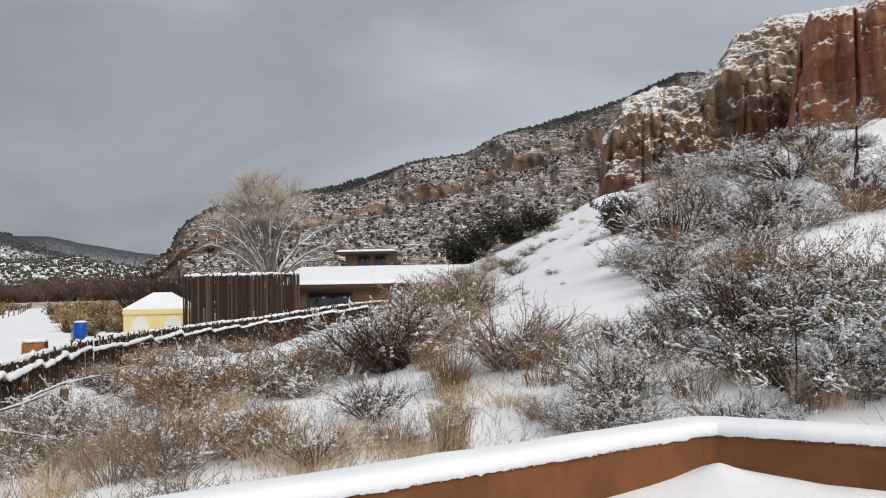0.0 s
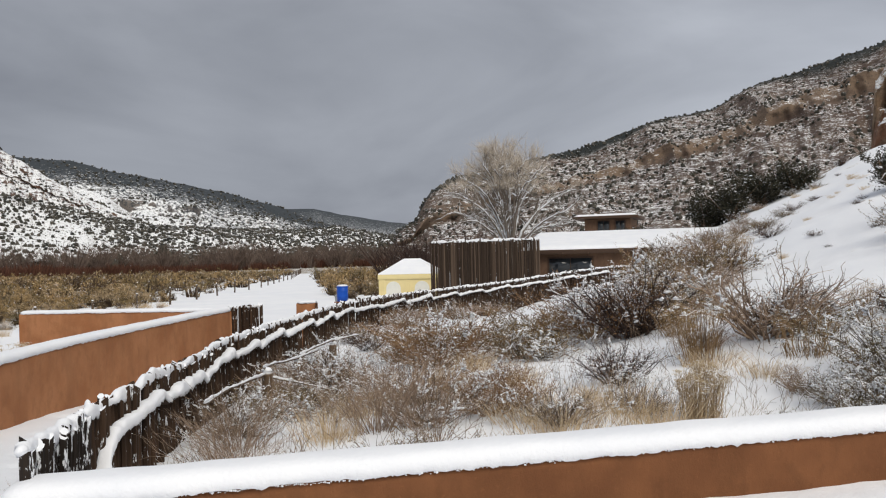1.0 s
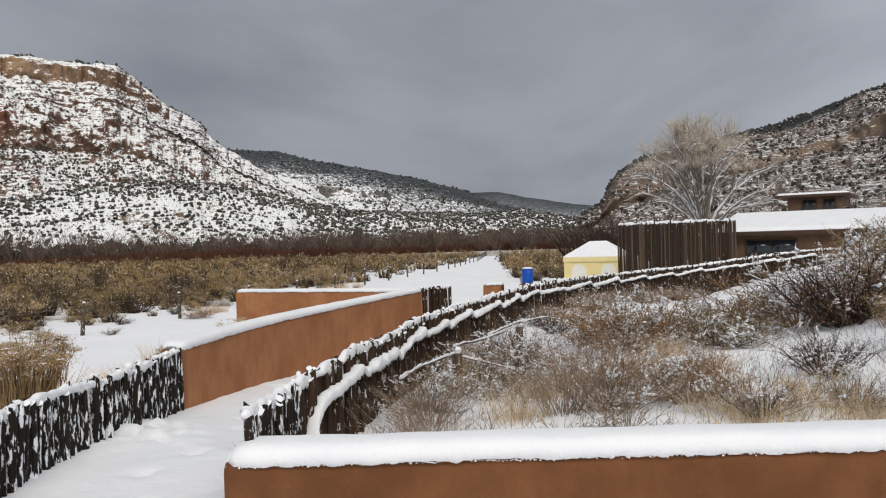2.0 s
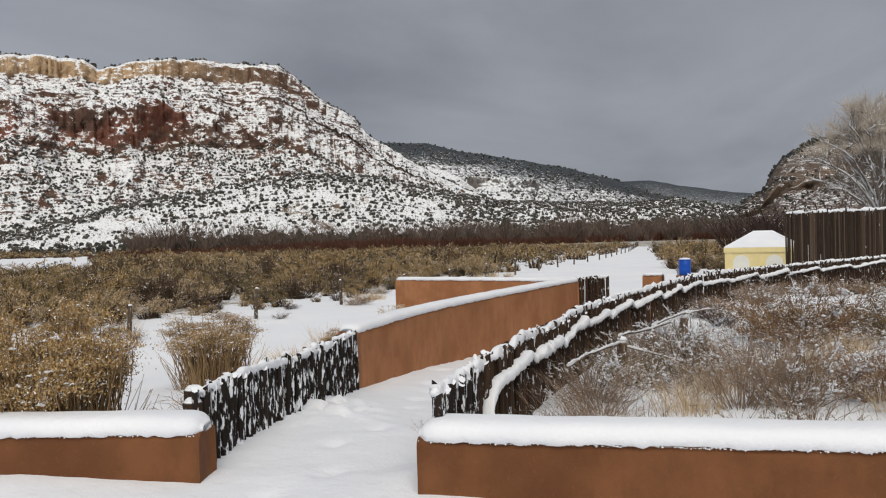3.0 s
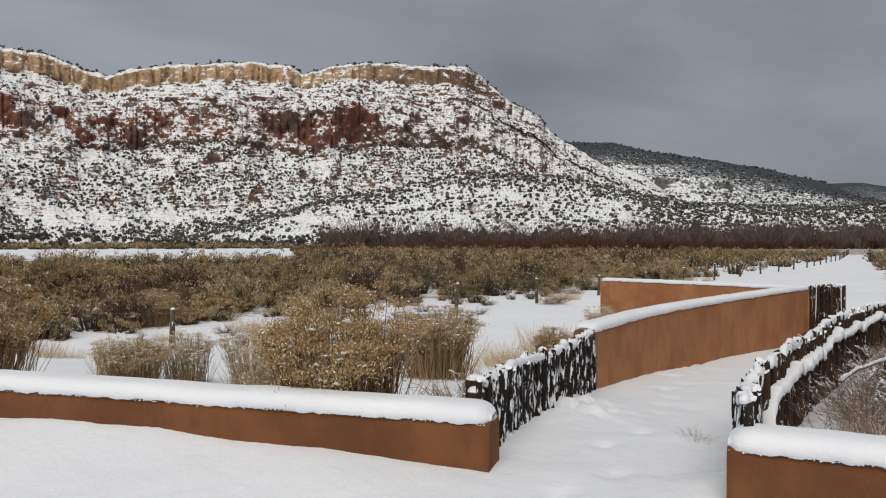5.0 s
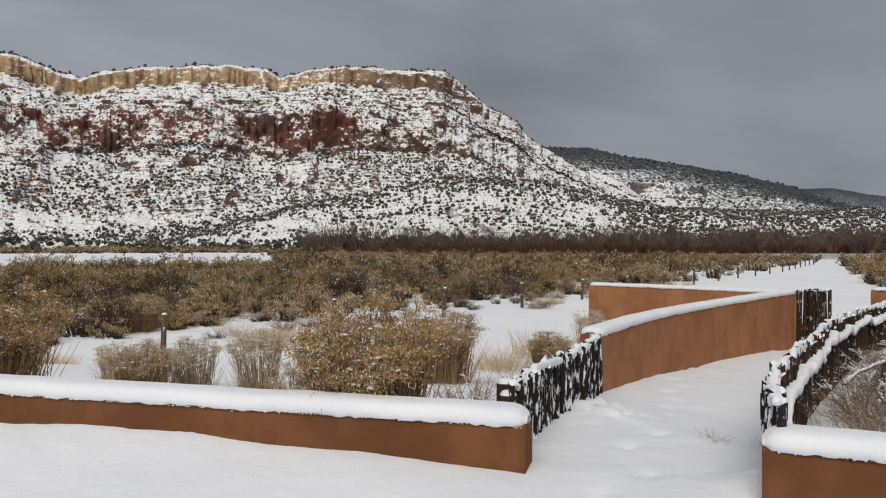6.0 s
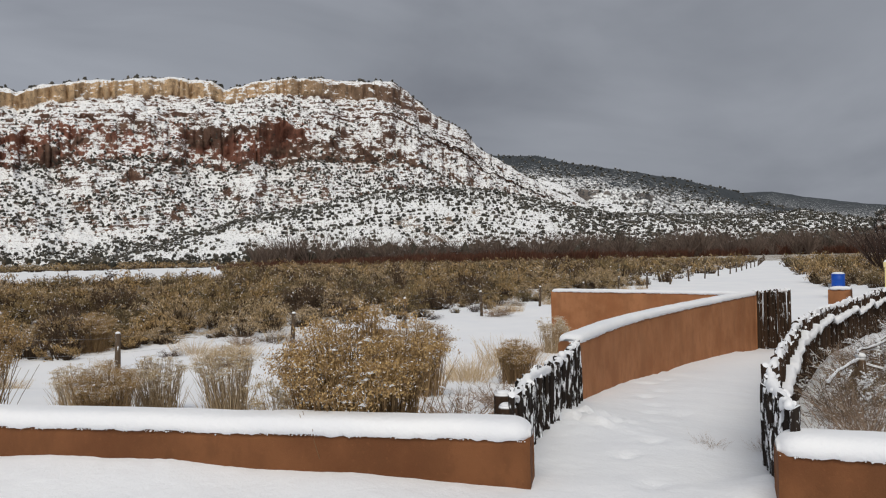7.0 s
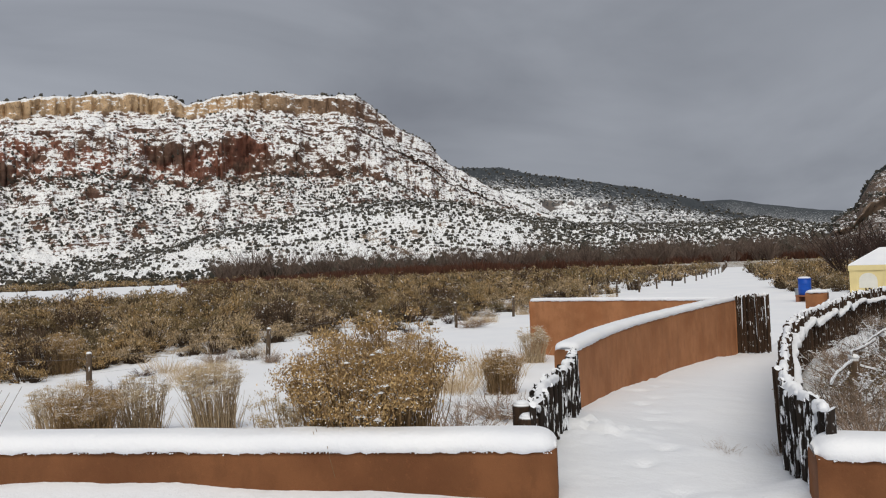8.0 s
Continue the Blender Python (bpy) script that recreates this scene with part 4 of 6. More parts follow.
COTTON_FINE = make_twig("cottonwood_twigs", (0.36, 0.305, 0.245), (0.64, 0.56, 0.46), 0.5, 3.0)
RIVER_BARE = make_twig("bare_riverside_twigs", (0.075, 0.052, 0.042), (0.22, 0.165, 0.135), 0.15, 0.6)
RIVER_WOOD = make_twig("river_evergreens", (0.016, 0.018, 0.014), (0.085, 0.074, 0.056), 0.14, 0.8)
FAR_WOOD = make_twig("far_juniper", (0.022, 0.023, 0.019), (0.10, 0.09, 0.072), 0.36, 1.1)


def tubes(paths, radii, sides=3):
    """Thin branches: paths (n, k, 3), radii (n, k)."""
    n, k, _ = paths.shape
    way = paths[:, -1] - paths[:, 0]
    way /= np.linalg.norm(way, axis=1)[:, None] + 1e-9
    ref = np.where(np.abs(way[:, 2:3]) > 0.9, [[1.0, 0, 0]], [[0, 0, 1.0]])
    u = np.cross(way, ref)
    u /= np.linalg.norm(u, axis=1)[:, None] + 1e-9
    w = np.cross(way, u)
    q = np.arange(sides) * 2 * math.pi / sides + 0.5
    ring = u[:, None, None, :] * np.cos(q)[None, None, :, None] + w[:, None, None, :] * np.sin(q)[None, None, :, None]
    v = paths[:, :, None, :] + ring * radii[:, :, None, None]
    a = np.arange(n * k * sides).reshape(n, k, sides)
    b = np.roll(a, -1, 2)
    f = np.stack([a[:, :-1], b[:, :-1], b[:, 1:], a[:, 1:]], -1).reshape(-1, 4)
    return v.reshape(-1, 3), f


def blades(at, way, length, width, rng):
    """Small pointed leaves: one triangle each."""
    n = len(at)
    r = rng.normal(size=(n, 3))
    s = np.cross(way, r)
    s /= np.linalg.norm(s, axis=1)[:, None] + 1e-9
    length, width = np.broadcast_to(length, (n,))[:, None], np.broadcast_to(width, (n,))[:, None]
    v = np.stack([at - s * width / 2, at + s * width / 2, at + way * length], 1).reshape(-1, 3)
    return v, np.arange(3 * n).reshape(n, 3)


def lumps(at, size, rng, flat=0.6):
    """Little uneven lumps of snow."""
    base = np.array([[0, 0, -0.5], [1, 0, 0], [0.1, 1, 0.05], [-1, 0.1, 0], [0, -1, -0.05], [0.05, 0, 0.75]])
    fc = np.array([[0, 2, 1], [0, 3, 2], [0, 4, 3], [0, 1, 4], [5, 1, 2], [5, 2, 3], [5, 3, 4], [5, 4, 1]])
    n = len(at)
    q = rng.uniform(0, 6.28, n)
    c, sn = np.cos(q)[:, None], np.sin(q)[:, None]
    turned = np.stack([base[None, :, 0] * c - base[None, :, 1] * sn, base[None, :, 0] * sn + base[None, :, 1] * c, base[None, :, 2] + 0 * c], -1)
    s = np.broadcast_to(size, (n,))[:, None, None]
    v = at[:, None, :] + turned * s * [1.15, 1.15, flat] * rng.uniform(0.7, 1.3, (n, 6, 1))
    f = (fc[None] + 6 * np.arange(n)[:, None, None]).reshape(-1, 3)
    return v.reshape(-1, 3), f


def unit(v):
    return v / (np.linalg.norm(v, axis=-1, keepdims=True) + 1e-9)


def fan(n, rng, base, lean, height, bend, segs, jitter=0.0, lo=0.6, dome=0.0):
    """Stems that rise from a small base and lean outwards."""
    q = rng.uniform(0, 2 * math.pi, n)
    l = np.sqrt(rng.uniform(0.02, 1, n)) * lean
    h = height * rng.uniform(lo, 1, n) * (1 - dome + dome * np.cos(l))
    t = np.linspace(0, 1, segs + 1)[None, :]
    out = np.stack([np.cos(q), np.sin(q)], 1)
    start = out * base * rng.uniform(0, 1, (n, 1))
    reach = np.tan(l)[:, None] * h[:, None] * (t + bend * t * t) / (1 + bend)
    xy = start[:, None, :] + out[:, None, :] * reach[:, :, None]
    z = h[:, None] * (t * (1 - 0.25 * bend * np.sin(l)[:, None] * t))
    p = np.concatenate([xy, z[:, :, None]], 2)
    if jitter:
        p[:, 1:] += rng.normal(size=(n, segs, 3)) * jitter * t[:, 1:, None]
    return p


def twigs_on(paths, per, rng, length, spread, segs=2, lo=0.35):
    """Side twigs that leave the given branches upwards and outwards."""
    n, k, _ = paths.shape
    pick = np.repeat(np.arange(n), per)
    t = rng.uniform(lo, 1, len(pick)) * (k - 1)
    i = np.minimum(t.astype(int), k - 2)
    fr = (t - i)[:, None]
    a = paths[pick, i] * (1 - fr) + paths[pick, i + 1] * fr
    d = unit(paths[pick, i + 1] - paths[pick, i])
    d = unit(d + rng.normal(size=d.shape) * spread + [0, 0, 0.25])
    ln = length * rng.uniform(0.4, 1, (len(pick), 1, 1))
    tt = np.linspace(0, 1, segs + 1)[None, :, None]
    p = a[:, None, :] + d[:, None, :] * tt * ln
    p[:, 1:] += rng.normal(size=(len(pick), segs, 3)) * 0.12 * ln * tt[:, 1:]
    return p


def taper(paths, r0, r1):
    n, k, _ = paths.shape
    return np.repeat(np.linspace(r0, r1, k)[None], n, 0)


def shrub_sage(seed, bark, leaf, label, lean=0.95, height=1.0, n=36, per=9, leafy=6, snowy=100, leaf_len=0.06):
    """A bushy shrub: crooked stems from one root, close twigs, small leaves and snow caught in the outer twigs."""
    rng = np.random.default_rng(seed)
    ob = thing("shrub", label, "shrub", group="shrubs on the slope")
    st = fan(int(1.35 * n), rng, 0.24, lean + 0.30, height, 0.2, 4, 0.05, 0.45, 0.9)
    tw = twigs_on(st, per, rng, 0.27 * height, 0.75, 2, 0.25)
    v = joined([tubes(st, taper(st, 0.011, 0.0035)), tubes(tw, taper(tw, 0.0042, 0.0018))])
    part("branchwork", v, bark, ob, smooth=False)["kind"] = "stuff"
    if leafy:
        at = np.repeat(np.concatenate([tw[:, -1], tw[:, 1]]), leafy, 0)
        at = at + rng.normal(size=at.shape) * 0.022
        part("leafage", blades(at, unit(rng.normal(size=at.shape) + [0, 0, 0.7]), leaf_len * rng.uniform(0.6, 1.2, len(at)), 0.013, rng), leaf, ob, smooth=False)["kind"] = "stuff"
    if snowy:
        # snow gathers in clusters, on the twigs that reach out to the sky
        mid = tw[:, 1]
        lobe = np.sin(4.1 * mid[:, 0] / height + seed) + np.sin(4.7 * mid[:, 1] / height + 2 * seed) + np.sin(5.3 * mid[:, 2] / height + 3 * seed)
        order = np.argsort(-(lobe + 2.2 * mid[:, 2] / height + 1.4 * np.hypot(mid[:, 0], mid[:, 1]) / height + rng.normal(size=len(mid)) * 0.7))
        pick = tw[order[:int(1.1 * snowy)]]
        sl = np.stack([pick[:, 0], pick[:, 1], 0.25 * pick[:, 1] + 0.75 * pick[:, 2]], 1) + [0, 0, 0.006]
        pick = tw[order[:int(0.85 * snowy)]]
        along_twig = rng.uniform(0.15, 1.0, (len(pick), 7, 1))
        pads = (pick[:, :1] * (1 - along_twig) + pick[:, -1:] * along_twig + rng.normal(size=(len(pick), 7, 3)) * [0.010, 0.010, 0.006]).reshape(-1, 3)
        part("snow", joined([tubes(sl, np.tile([[0.002, 0.0065, 0.002]], (len(sl), 1)) * rng.uniform(0.5, 1.5, (len(sl), 1)), 3),
                             lumps(pads, rng.uniform(0.05, 0.165, len(pads)) ** 1.95, rng, 0.95)]), SNOW_MAT, ob)["kind"] = "stuff"
    return ob


def shrub_gold(seed, label, n=150, rx=0.45, height=1.0, heads=40, stem=STEM_GOLD, head=LEAF_GOLD, snowy=26, low=0.60, puff=0.042):
    """Rabbitbrush: a broom of fine stems that part near the top into flat-topped flower heads, together an uneven dome."""
    rng = np.random.default_rng(seed)
    ob = thing("rabbitbrush", label, "shrub", group="rabbitbrush clumps")
    q = rng.uniform(0, 2 * math.pi, n)
    l = np.arccos(rng.uniform(low, 1, n))
    lobe = 1 + 0.12 * np.sin(3 * q + seed) + 0.08 * np.sin(7 * q + 2 * seed)
    k = rng.uniform(0.92, 1.02, n) * lobe
    k = np.where(rng.random(n) < 0.25, k * rng.uniform(0.7, 0.9, n), k)
    out = np.stack([np.cos(q), np.sin(q)], 1)
    t = np.linspace(0, 1, 4)[None, :, None]
    end = np.concatenate([out * (rx * np.sin(l) ** 0.8 * k)[:, None], (height * np.cos(l) ** 0.6 * k)[:, None]], 1)
    start = np.concatenate([out * (0.85 * rx * np.sin(l) * rng.uniform(0.5, 1, n))[:, None], np.zeros((n, 1))], 1)
    st = start[:, None] + (end - start)[:, None] * t
    st[:, :, 2] += 0.08 * height * np.sin(l)[:, None] * np.sin(math.pi * t[:, :, 0])
    st[:, 1:3] += rng.normal(size=(n, 2, 3)) * 0.02
    # the top of every stem parts into a handful of short branchlets that end in one flat head
    tw = twigs_on(st, 4, rng, 0.055 * height, 0.4, 1, 0.80)
    extra = fan(n // 2, rng, 0.7 * rx, 0.42, 0.70 * height, 0.3, 3, 0.014, 0.4)
    part("stem_broom", joined([tubes(extra, taper(extra, 0.0042, 0.0016)), tubes(st, taper(st, 0.0050, 0.0022)), tubes(tw, taper(tw, 0.0024, 0.0014))]), stem, ob, smooth=False)["kind"] = "stuff"
    at = np.repeat(st[:, -1], heads, 0)
    size = np.repeat(rng.uniform(0.6, 1.35, n), heads)[:, None]
    at = at + rng.normal(size=at.shape) * [puff, puff, puff * 0.38] * size
    part("flower_crown", blades(at, unit(rng.normal(size=at.shape) * 0.7 + [0, 0, 0.8]), rng.uniform(0.010, 0.020, len(at)), 0.009, rng), head, ob, smooth=False)["kind"] = "stuff"
    pick = st[:, -1][rng.permutation(n)[:snowy]] + [0, 0, 0.012]
    pick = np.repeat(pick, 3, 0) + rng.normal(size=(3 * len(pick), 3)) * [0.018, 0.018, 0.003]
    part("snow", lumps(pick, rng.uniform(0.006, 0.024, len(pick)), rng, 0.55), SNOW_MAT, ob)["kind"] = "stuff"
    return ob


def shrub_willow(seed, label, n=52, height=1.3):
    """Many fine bare stems that rise from a broad base and arch outwards."""
    rng = np.random.default_rng(seed)
    ob = thing("willow_shrub", label, "shrub", group="bare willow shrubs")
    st = fan(n, rng, 0.30, 0.95, height, 0.35, 6, 0.03, 0.35, 0.7)
    tw = twigs_on(st, 7, rng, 0.30 * height, 0.30, 2, 0.3)
    part("stem_broom", joined([tubes(st, taper(st, 0.0065, 0.0018), 4), tubes(tw, taper(tw, 0.0026, 0.0013))]), TWIG_BARE, ob, smooth=False)["kind"] = "stuff"
    ends = tw[:, -1][rng.permutation(len(tw))[:40]]
    part("snow", lumps(ends, rng.uniform(0.006, 0.018, len(ends)), rng), SNOW_MAT, ob)["kind"] = "stuff"
    return ob


def grass_tuft(seed, label, n=300, height=0.45, lean=0.5):
    rng = np.random.default_rng(seed)
    ob = thing("bunchgrass", label, "grass", group="bunchgrass tufts")
    st = fan(n, rng, 0.34, lean, height, 0.5, 2, 0.02, 0.35)
    part("blade_tuft", tubes(st, taper(st, 0.0028, 0.0009)), STRAW, ob, smooth=False)["kind"] = "stuff"
    return ob


def juniper(seed, label, height=2.2, width=1.3, n=420):
    """A juniper: short trunk, limbs, and many dense sprays of scale leaves."""
    rng = np.random.default_rng(seed)
    ob = thing("juniper", label, "tree", group="junipers on the slope")
    st = fan(26, rng, 0.08, 0.75, height * 0.9, 0.2, 3, 0.05, 0.5)
    part("trunk", tubes(st, taper(st, 0.05, 0.012), 5), POLE_DRY, ob)
    tw = twigs_on(st, 18, rng, 0.42 * width, 0.9, 1, 0.2)
    at = np.repeat(tw[:, -1], 16, 0)
    at = at + rng.normal(size=at.shape) * 0.09
    part("crown", blades(at, unit(rng.normal(size=at.shape) + [0, 0, 0.5]), rng.uniform(0.07, 0.16, len(at)), 0.07, rng), LEAF_JUNIPER, ob, smooth=False)["kind"] = "stuff"
    pick = tw[:, -1][rng.permutation(len(tw))[:40]]
    part("snow", lumps(pick, rng.uniform(0.04, 0.10, len(pick)), rng), SNOW_MAT, ob)["kind"] = "stuff"
    return ob


SHRUBS = {
    "sage": [shrub_sage(1, TWIG_GREY, LEAF_SAGE, "grey-green sagebrush shrub loaded with fresh snow", 0.9, 1.0, 34, 10, 5, 170, 0.038),
             shrub_sage(2, TWIG_GREY, LEAF_SAGE, "grey-green sagebrush shrub loaded with fresh snow", 1.1, 0.9, 40, 10, 5, 190, 0.038),
             shrub_sage(3, TWIG_DARK, LEAF_SAGE, "dark-stemmed saltbush with snow on every twig", 1.05, 1.0, 36, 11, 4, 210, 0.035)],
    "bare": [shrub_sage(4, TWIG_BARE, LEAF_SAGE, "bare grey fine-twigged shrub dusted with snow", 0.8, 1.0, 60, 10, 0, 60),
             shrub_sage(24, TWIG_GREY, LEAF_SAGE, "bare grey fine-twigged shrub dusted with snow", 0.95, 1.0, 54, 10, 0, 90)],
    "dark": [shrub_sage(5, TWIG_DARK, LEAF_RUST, "dark bare shrub with snow tufts on its twigs", 0.75, 1.0, 50, 10, 1, 60, 0.04),
             shrub_sage(6, TWIG_DARK, LEAF_RUST, "dark snow-dusted brush with a few rusty leaves", 1.0, 0.95, 44, 10, 2, 90, 0.04)],
    "tan": [shrub_sage(7, TWIG_TAN, LEAF_RUST, "brown dry shrub with curled leaves and snow flecks", 0.95, 1.0, 44, 9, 4, 60, 0.045),
            shrub_sage(17, TWIG_GREY, LEAF_OLIVE, "olive-brown dry shrub speckled with snow", 1.1, 0.9, 48, 10, 4, 80, 0.04)],
    "gold": [shrub_gold(9, "golden dry rabbitbrush with snow on its flower heads", 400, 0.52, 1.0, 80, snowy=44),
             shrub_gold(10, "golden dry rabbitbrush with snow on its flower heads", 360, 0.54, 1.0, 80, snowy=44)],
    "chamisa": [shrub_gold(29, "tan dry rabbitbrush with seed heads gone grey", 200, 0.46, 1.0, 60, STEM_PALE, LEAF_TAN, 60, 0.60, 0.034),
                shrub_gold(30, "tan dry rabbitbrush with seed heads gone grey", 180, 0.50, 1.0, 60, STEM_PALE, LEAF_TAN, 56, 0.56, 0.034)],
    "goldlow": [shrub_gold(19, "small dry golden rabbitbrush poking through snow", 90, 0.6, 0.9, 26, snowy=26)],
    "willow": [shrub_willow(11, "bare tan willow stems standing in the snow"), shrub_willow(12, "bare tan willow stems standing in the snow", 40, 1.25)],
    "grass": [grass_tuft(13, "straw-coloured bunchgrass poking through snow"), grass_tuft(14, "straw-coloured bunchgrass poking through snow", 220, 0.38, 0.7)],
    "juniper": [juniper(15, "dark green juniper dusted with snow")],
}
USED = set()


def plant(kind, x, y, size, wide=1.0, turn=None, sink=0.04):
    """Stand one plant of a kind on the ground; size is its height in metres."""
    rng = random.Random(int(x * 971 + y * 577 + size * 31))
    kinds = SHRUBS[kind]
    ob = kinds[rng.randrange(len(kinds))]
    turn = rng.uniform(0, 360) if turn is None else turn
    tall = {"sage": 0.95, "bare": 1.05, "dark": 1.05, "tan": 1.0, "gold": 1.0, "chamisa": 1.0, "goldlow": 0.9, "willow": 1.35, "grass": 0.42, "juniper": 2.3}[kind]
    k = size / tall
    m = pose(x, y, lands(x, y) - sink, rng.uniform(-5, 5), rng.uniform(-5, 5), turn)
    if ob.name not in USED:
        USED.add(ob.name)
        new_ob = ob
        new_ob.matrix_basis = m
    else:
        new_ob = copy_thing(ob, m)
    new_ob.scale = (k * wide, k * wide, k)
    return new_ob


# plants that stand out on the slope east of the fence
for kind, x, y, size, wide in [
        ("dark", -1.36, 16.5, 1.75, 0.95), ("goldlow", -0.19, 13.6, 0.9, 0.9), ("tan", -0.48, 22.2, 1.8, 1.0), ("bare", 0.77, 14.5, 1.45, 1.0),
        ("sage", 2.0, 12.35, 1.0, 1.0), ("sage", 4.1, 11.75, 1.25, 1.05), ("dark", 4.26, 15.9, 0.95, 1.1), ("dark", 5.95, 23.9, 2.2, 1.1)]:
    plant(kind, x, y, size, wide)
for kind, x, y, size, wide in [
        ("tan", 5.78, 16.6, 1.4, 0.95), ("sage", 6.52, 15.1, 1.3, 0.85), ("dark", 12.2, 31.3, 2.1, 1.6), ("tan", -4.62, 14.9, 1.25, 1.2), ("tan", -3.24, 15.9, 1.15, 1.2),
        ("willow", -3.37, 9.6, 1.15, 0.9), ("willow", -2.57, 9.35, 0.8, 0.9), ("chamisa", -0.12, 10.95, 0.6, 1.2), ("dark", -1.2, 12.7, 0.8, 1.0)]:
    plant(kind, x, y, size, wide)
for kind, x, y, size, wide in [
        ("bare", 1.9, 11.4, 0.7, 1.1), ("goldlow", 2.9, 11.9, 0.45, 1.4), ("sage", 4.6, 11.3, 0.85, 1.0), ("bare", 5.2, 16.2, 1.15, 1.0), ("grass", 4.2, 11.2, 0.5, 0.9),
        ("dark", 2.6, 15.0, 0.6, 1.3), ("willow", -4.5, 8.8, 0.95, 1.0), ("willow", -3.06, 9.9, 1.1, 1.1), ("bare", 3.1, 11.0, 0.65, 1.2)]:
    plant(kind, x, y, size, wide)
for kind, x, y, size, wide in [
        ("grass", -1.88, 10.4, 0.42, 1.2), ("grass", -0.97, 10.9, 0.45, 1.2), ("grass", -2.63, 12.8, 0.38, 1.1), ("grass", -1.5, 10.1, 0.4, 1.2), ("grass", -0.5, 10.4, 0.42, 1.2),
        ("grass", -2.1, 11.3, 0.3, 1.3), ("grass", -1.4, 11.6, 0.25, 1.2), ("tan", -2.2, 17.4, 1.3, 1.2), ("tan", -3.6, 18.3, 1.2, 1.3), ("tan", -5.2, 16.2, 1.1, 1.3)]:
    plant(kind, x, y, size, wide)
# golden rabbitbrush and grass on the valley side of the terrace wall
for kind, x, y, size, wide in [
        ("gold", -6.08, 3.90, 1.34, 0.95), ("chamisa", -6.45, 3.55, 0.95, 0.8), ("gold", -11.58, 8.24, 1.12, 1.45), ("chamisa", -10.7, 4.73, 0.78, 1.3), ("chamisa", -11.4, 4.05, 0.68, 1.4), ("gold", -11.1, 3.35, 0.62, 1.4),
        ("gold", -9.75, 1.5, 1.3, 1.0), ("chamisa", -12.3, 3.3, 0.62, 1.4), ("gold", -12.9, 11.9, 0.85, 1.1), ("bare", -8.65, 7.7, 0.5, 1.3), ("bare", -7.5, 6.0, 0.6, 1.2), ("grass", -14.33, 11.8, 0.55, 1.5)]:
    plant(kind, x, y, size, wide)
for kind, x, y, size, wide in [
        ("grass", -15.1, 13.8, 0.7, 1.4), ("grass", -13.8, 11.2, 0.5, 1.3), ("chamisa", -16.18, 16.4, 0.9, 1.3), ("grass", -13.0, 9.6, 0.4, 1.2), ("grass", -23.5, 8.9, 0.6, 1.2), ("tan", -26.5, 23.7, 0.55, 1.6),
        ("tan", -15.5, 19.6, 0.8, 1.3), ("grass", -16.2, 11.0, 0.5, 1.2), ("gold", -26.2, 6.8, 1.1, 1.1)]:
    plant(kind, x, y, size, wide)


def in_chute(az, d):
    """The open snow chute: broad below, narrowing up the hill."""
    return d > 13.5 and np.interp(d, [13.5, 30, 55], [-14.2, -13.4, -11.8]) < az < np.interp(d, [13.5, 30, 55], [-2.0, -4.6, -8.6])


def scatter_slope():
    """The brush that covers the hillside, leaving the open snow chute free."""
    rng = random.Random(44)
    spots, tries = [], 0
    while len(spots) < 165 and tries < 9000:
        tries += 1
        az, d = rng.uniform(-37, 3), 11.5 + 44 * rng.random() ** 1.15
        a = radians(az)
        x, y = EYE[0] - d * math.sin(a), EYE[1] + d * math.cos(a)
        if outside(x, y) < 1.4 or in_chute(az, d) or az > -2 and d > 34:
            continue
        if -30 < az < -24 and d > 26 and rng.random() < 0.75 or az > -3 and d < 14:
            continue
        if float(fbm(x / 3.4, y / 3.4, 2, 144)) > 0.22 or any((x - u) ** 2 + (y - w) ** 2 < (0.95 + 0.024 * d) ** 2 for u, w in spots):
            continue
        spots.append((x, y))
        kind = rng.choice(["sage", "sage", "bare", "dark", "dark", "tan", "sage", "goldlow", "tan", "dark"]) if az < -11 else rng.choice(["dark", "tan", "bare", "sage", "goldlow", "tan", "dark"])
        size = rng.uniform(0.6, 1.2) * (1 + 0.010 * d) if az < -14 else min(rng.uniform(0.55, 1.1) * (1 + 0.009 * d), max(0.5, (1.35 if d < 17 else 3.0) - lands(x, y)))
        plant(kind, x, y, size * (0.7 if kind == "goldlow" else 1), rng.uniform(0.95, 1.35))


def scatter_low():
    """Low twigs and grass in the snow just beyond the terrace wall."""
    rng = random.Random(45)
    spots = []
    for _ in range(4000):
        if len(spots) >= 56:
            break
        az, d = rng.uniform(-26, 40), rng.uniform(6.8, 14.5)
        a = radians(az)
        x, y = EYE[0] - d * math.sin(a), EYE[1] + d * math.cos(a)
        xr = np.interp(y, [5.2, 8.1, 12.5, 17.4], [-3.4, -5.0, -7.0, -8.4])
        if outside(x, y) < 0.9 or x < xr + 0.6 or any((x - u) ** 2 + (y - w) ** 2 < 0.26 for u, w in spots):
            continue
        if -1 < az < 12 and d > 9.6:
            continue
        spots.append((x, y))
        kind = rng.choice(["bare", "bare", "willow", "willow", "tan", "grass"]) if az > 11 else rng.choice(["grass", "grass", "bare", "bare"]) if az > -3 else rng.choice(["bare", "sage", "sage", "grass", "goldlow"])
        plant(kind, x, y, rng.uniform(0.3, 0.5) if kind == "grass" else rng.uniform(0.4, 0.8) if az > 11 else rng.uniform(0.35, 0.65), rng.uniform(0.9, 1.3))


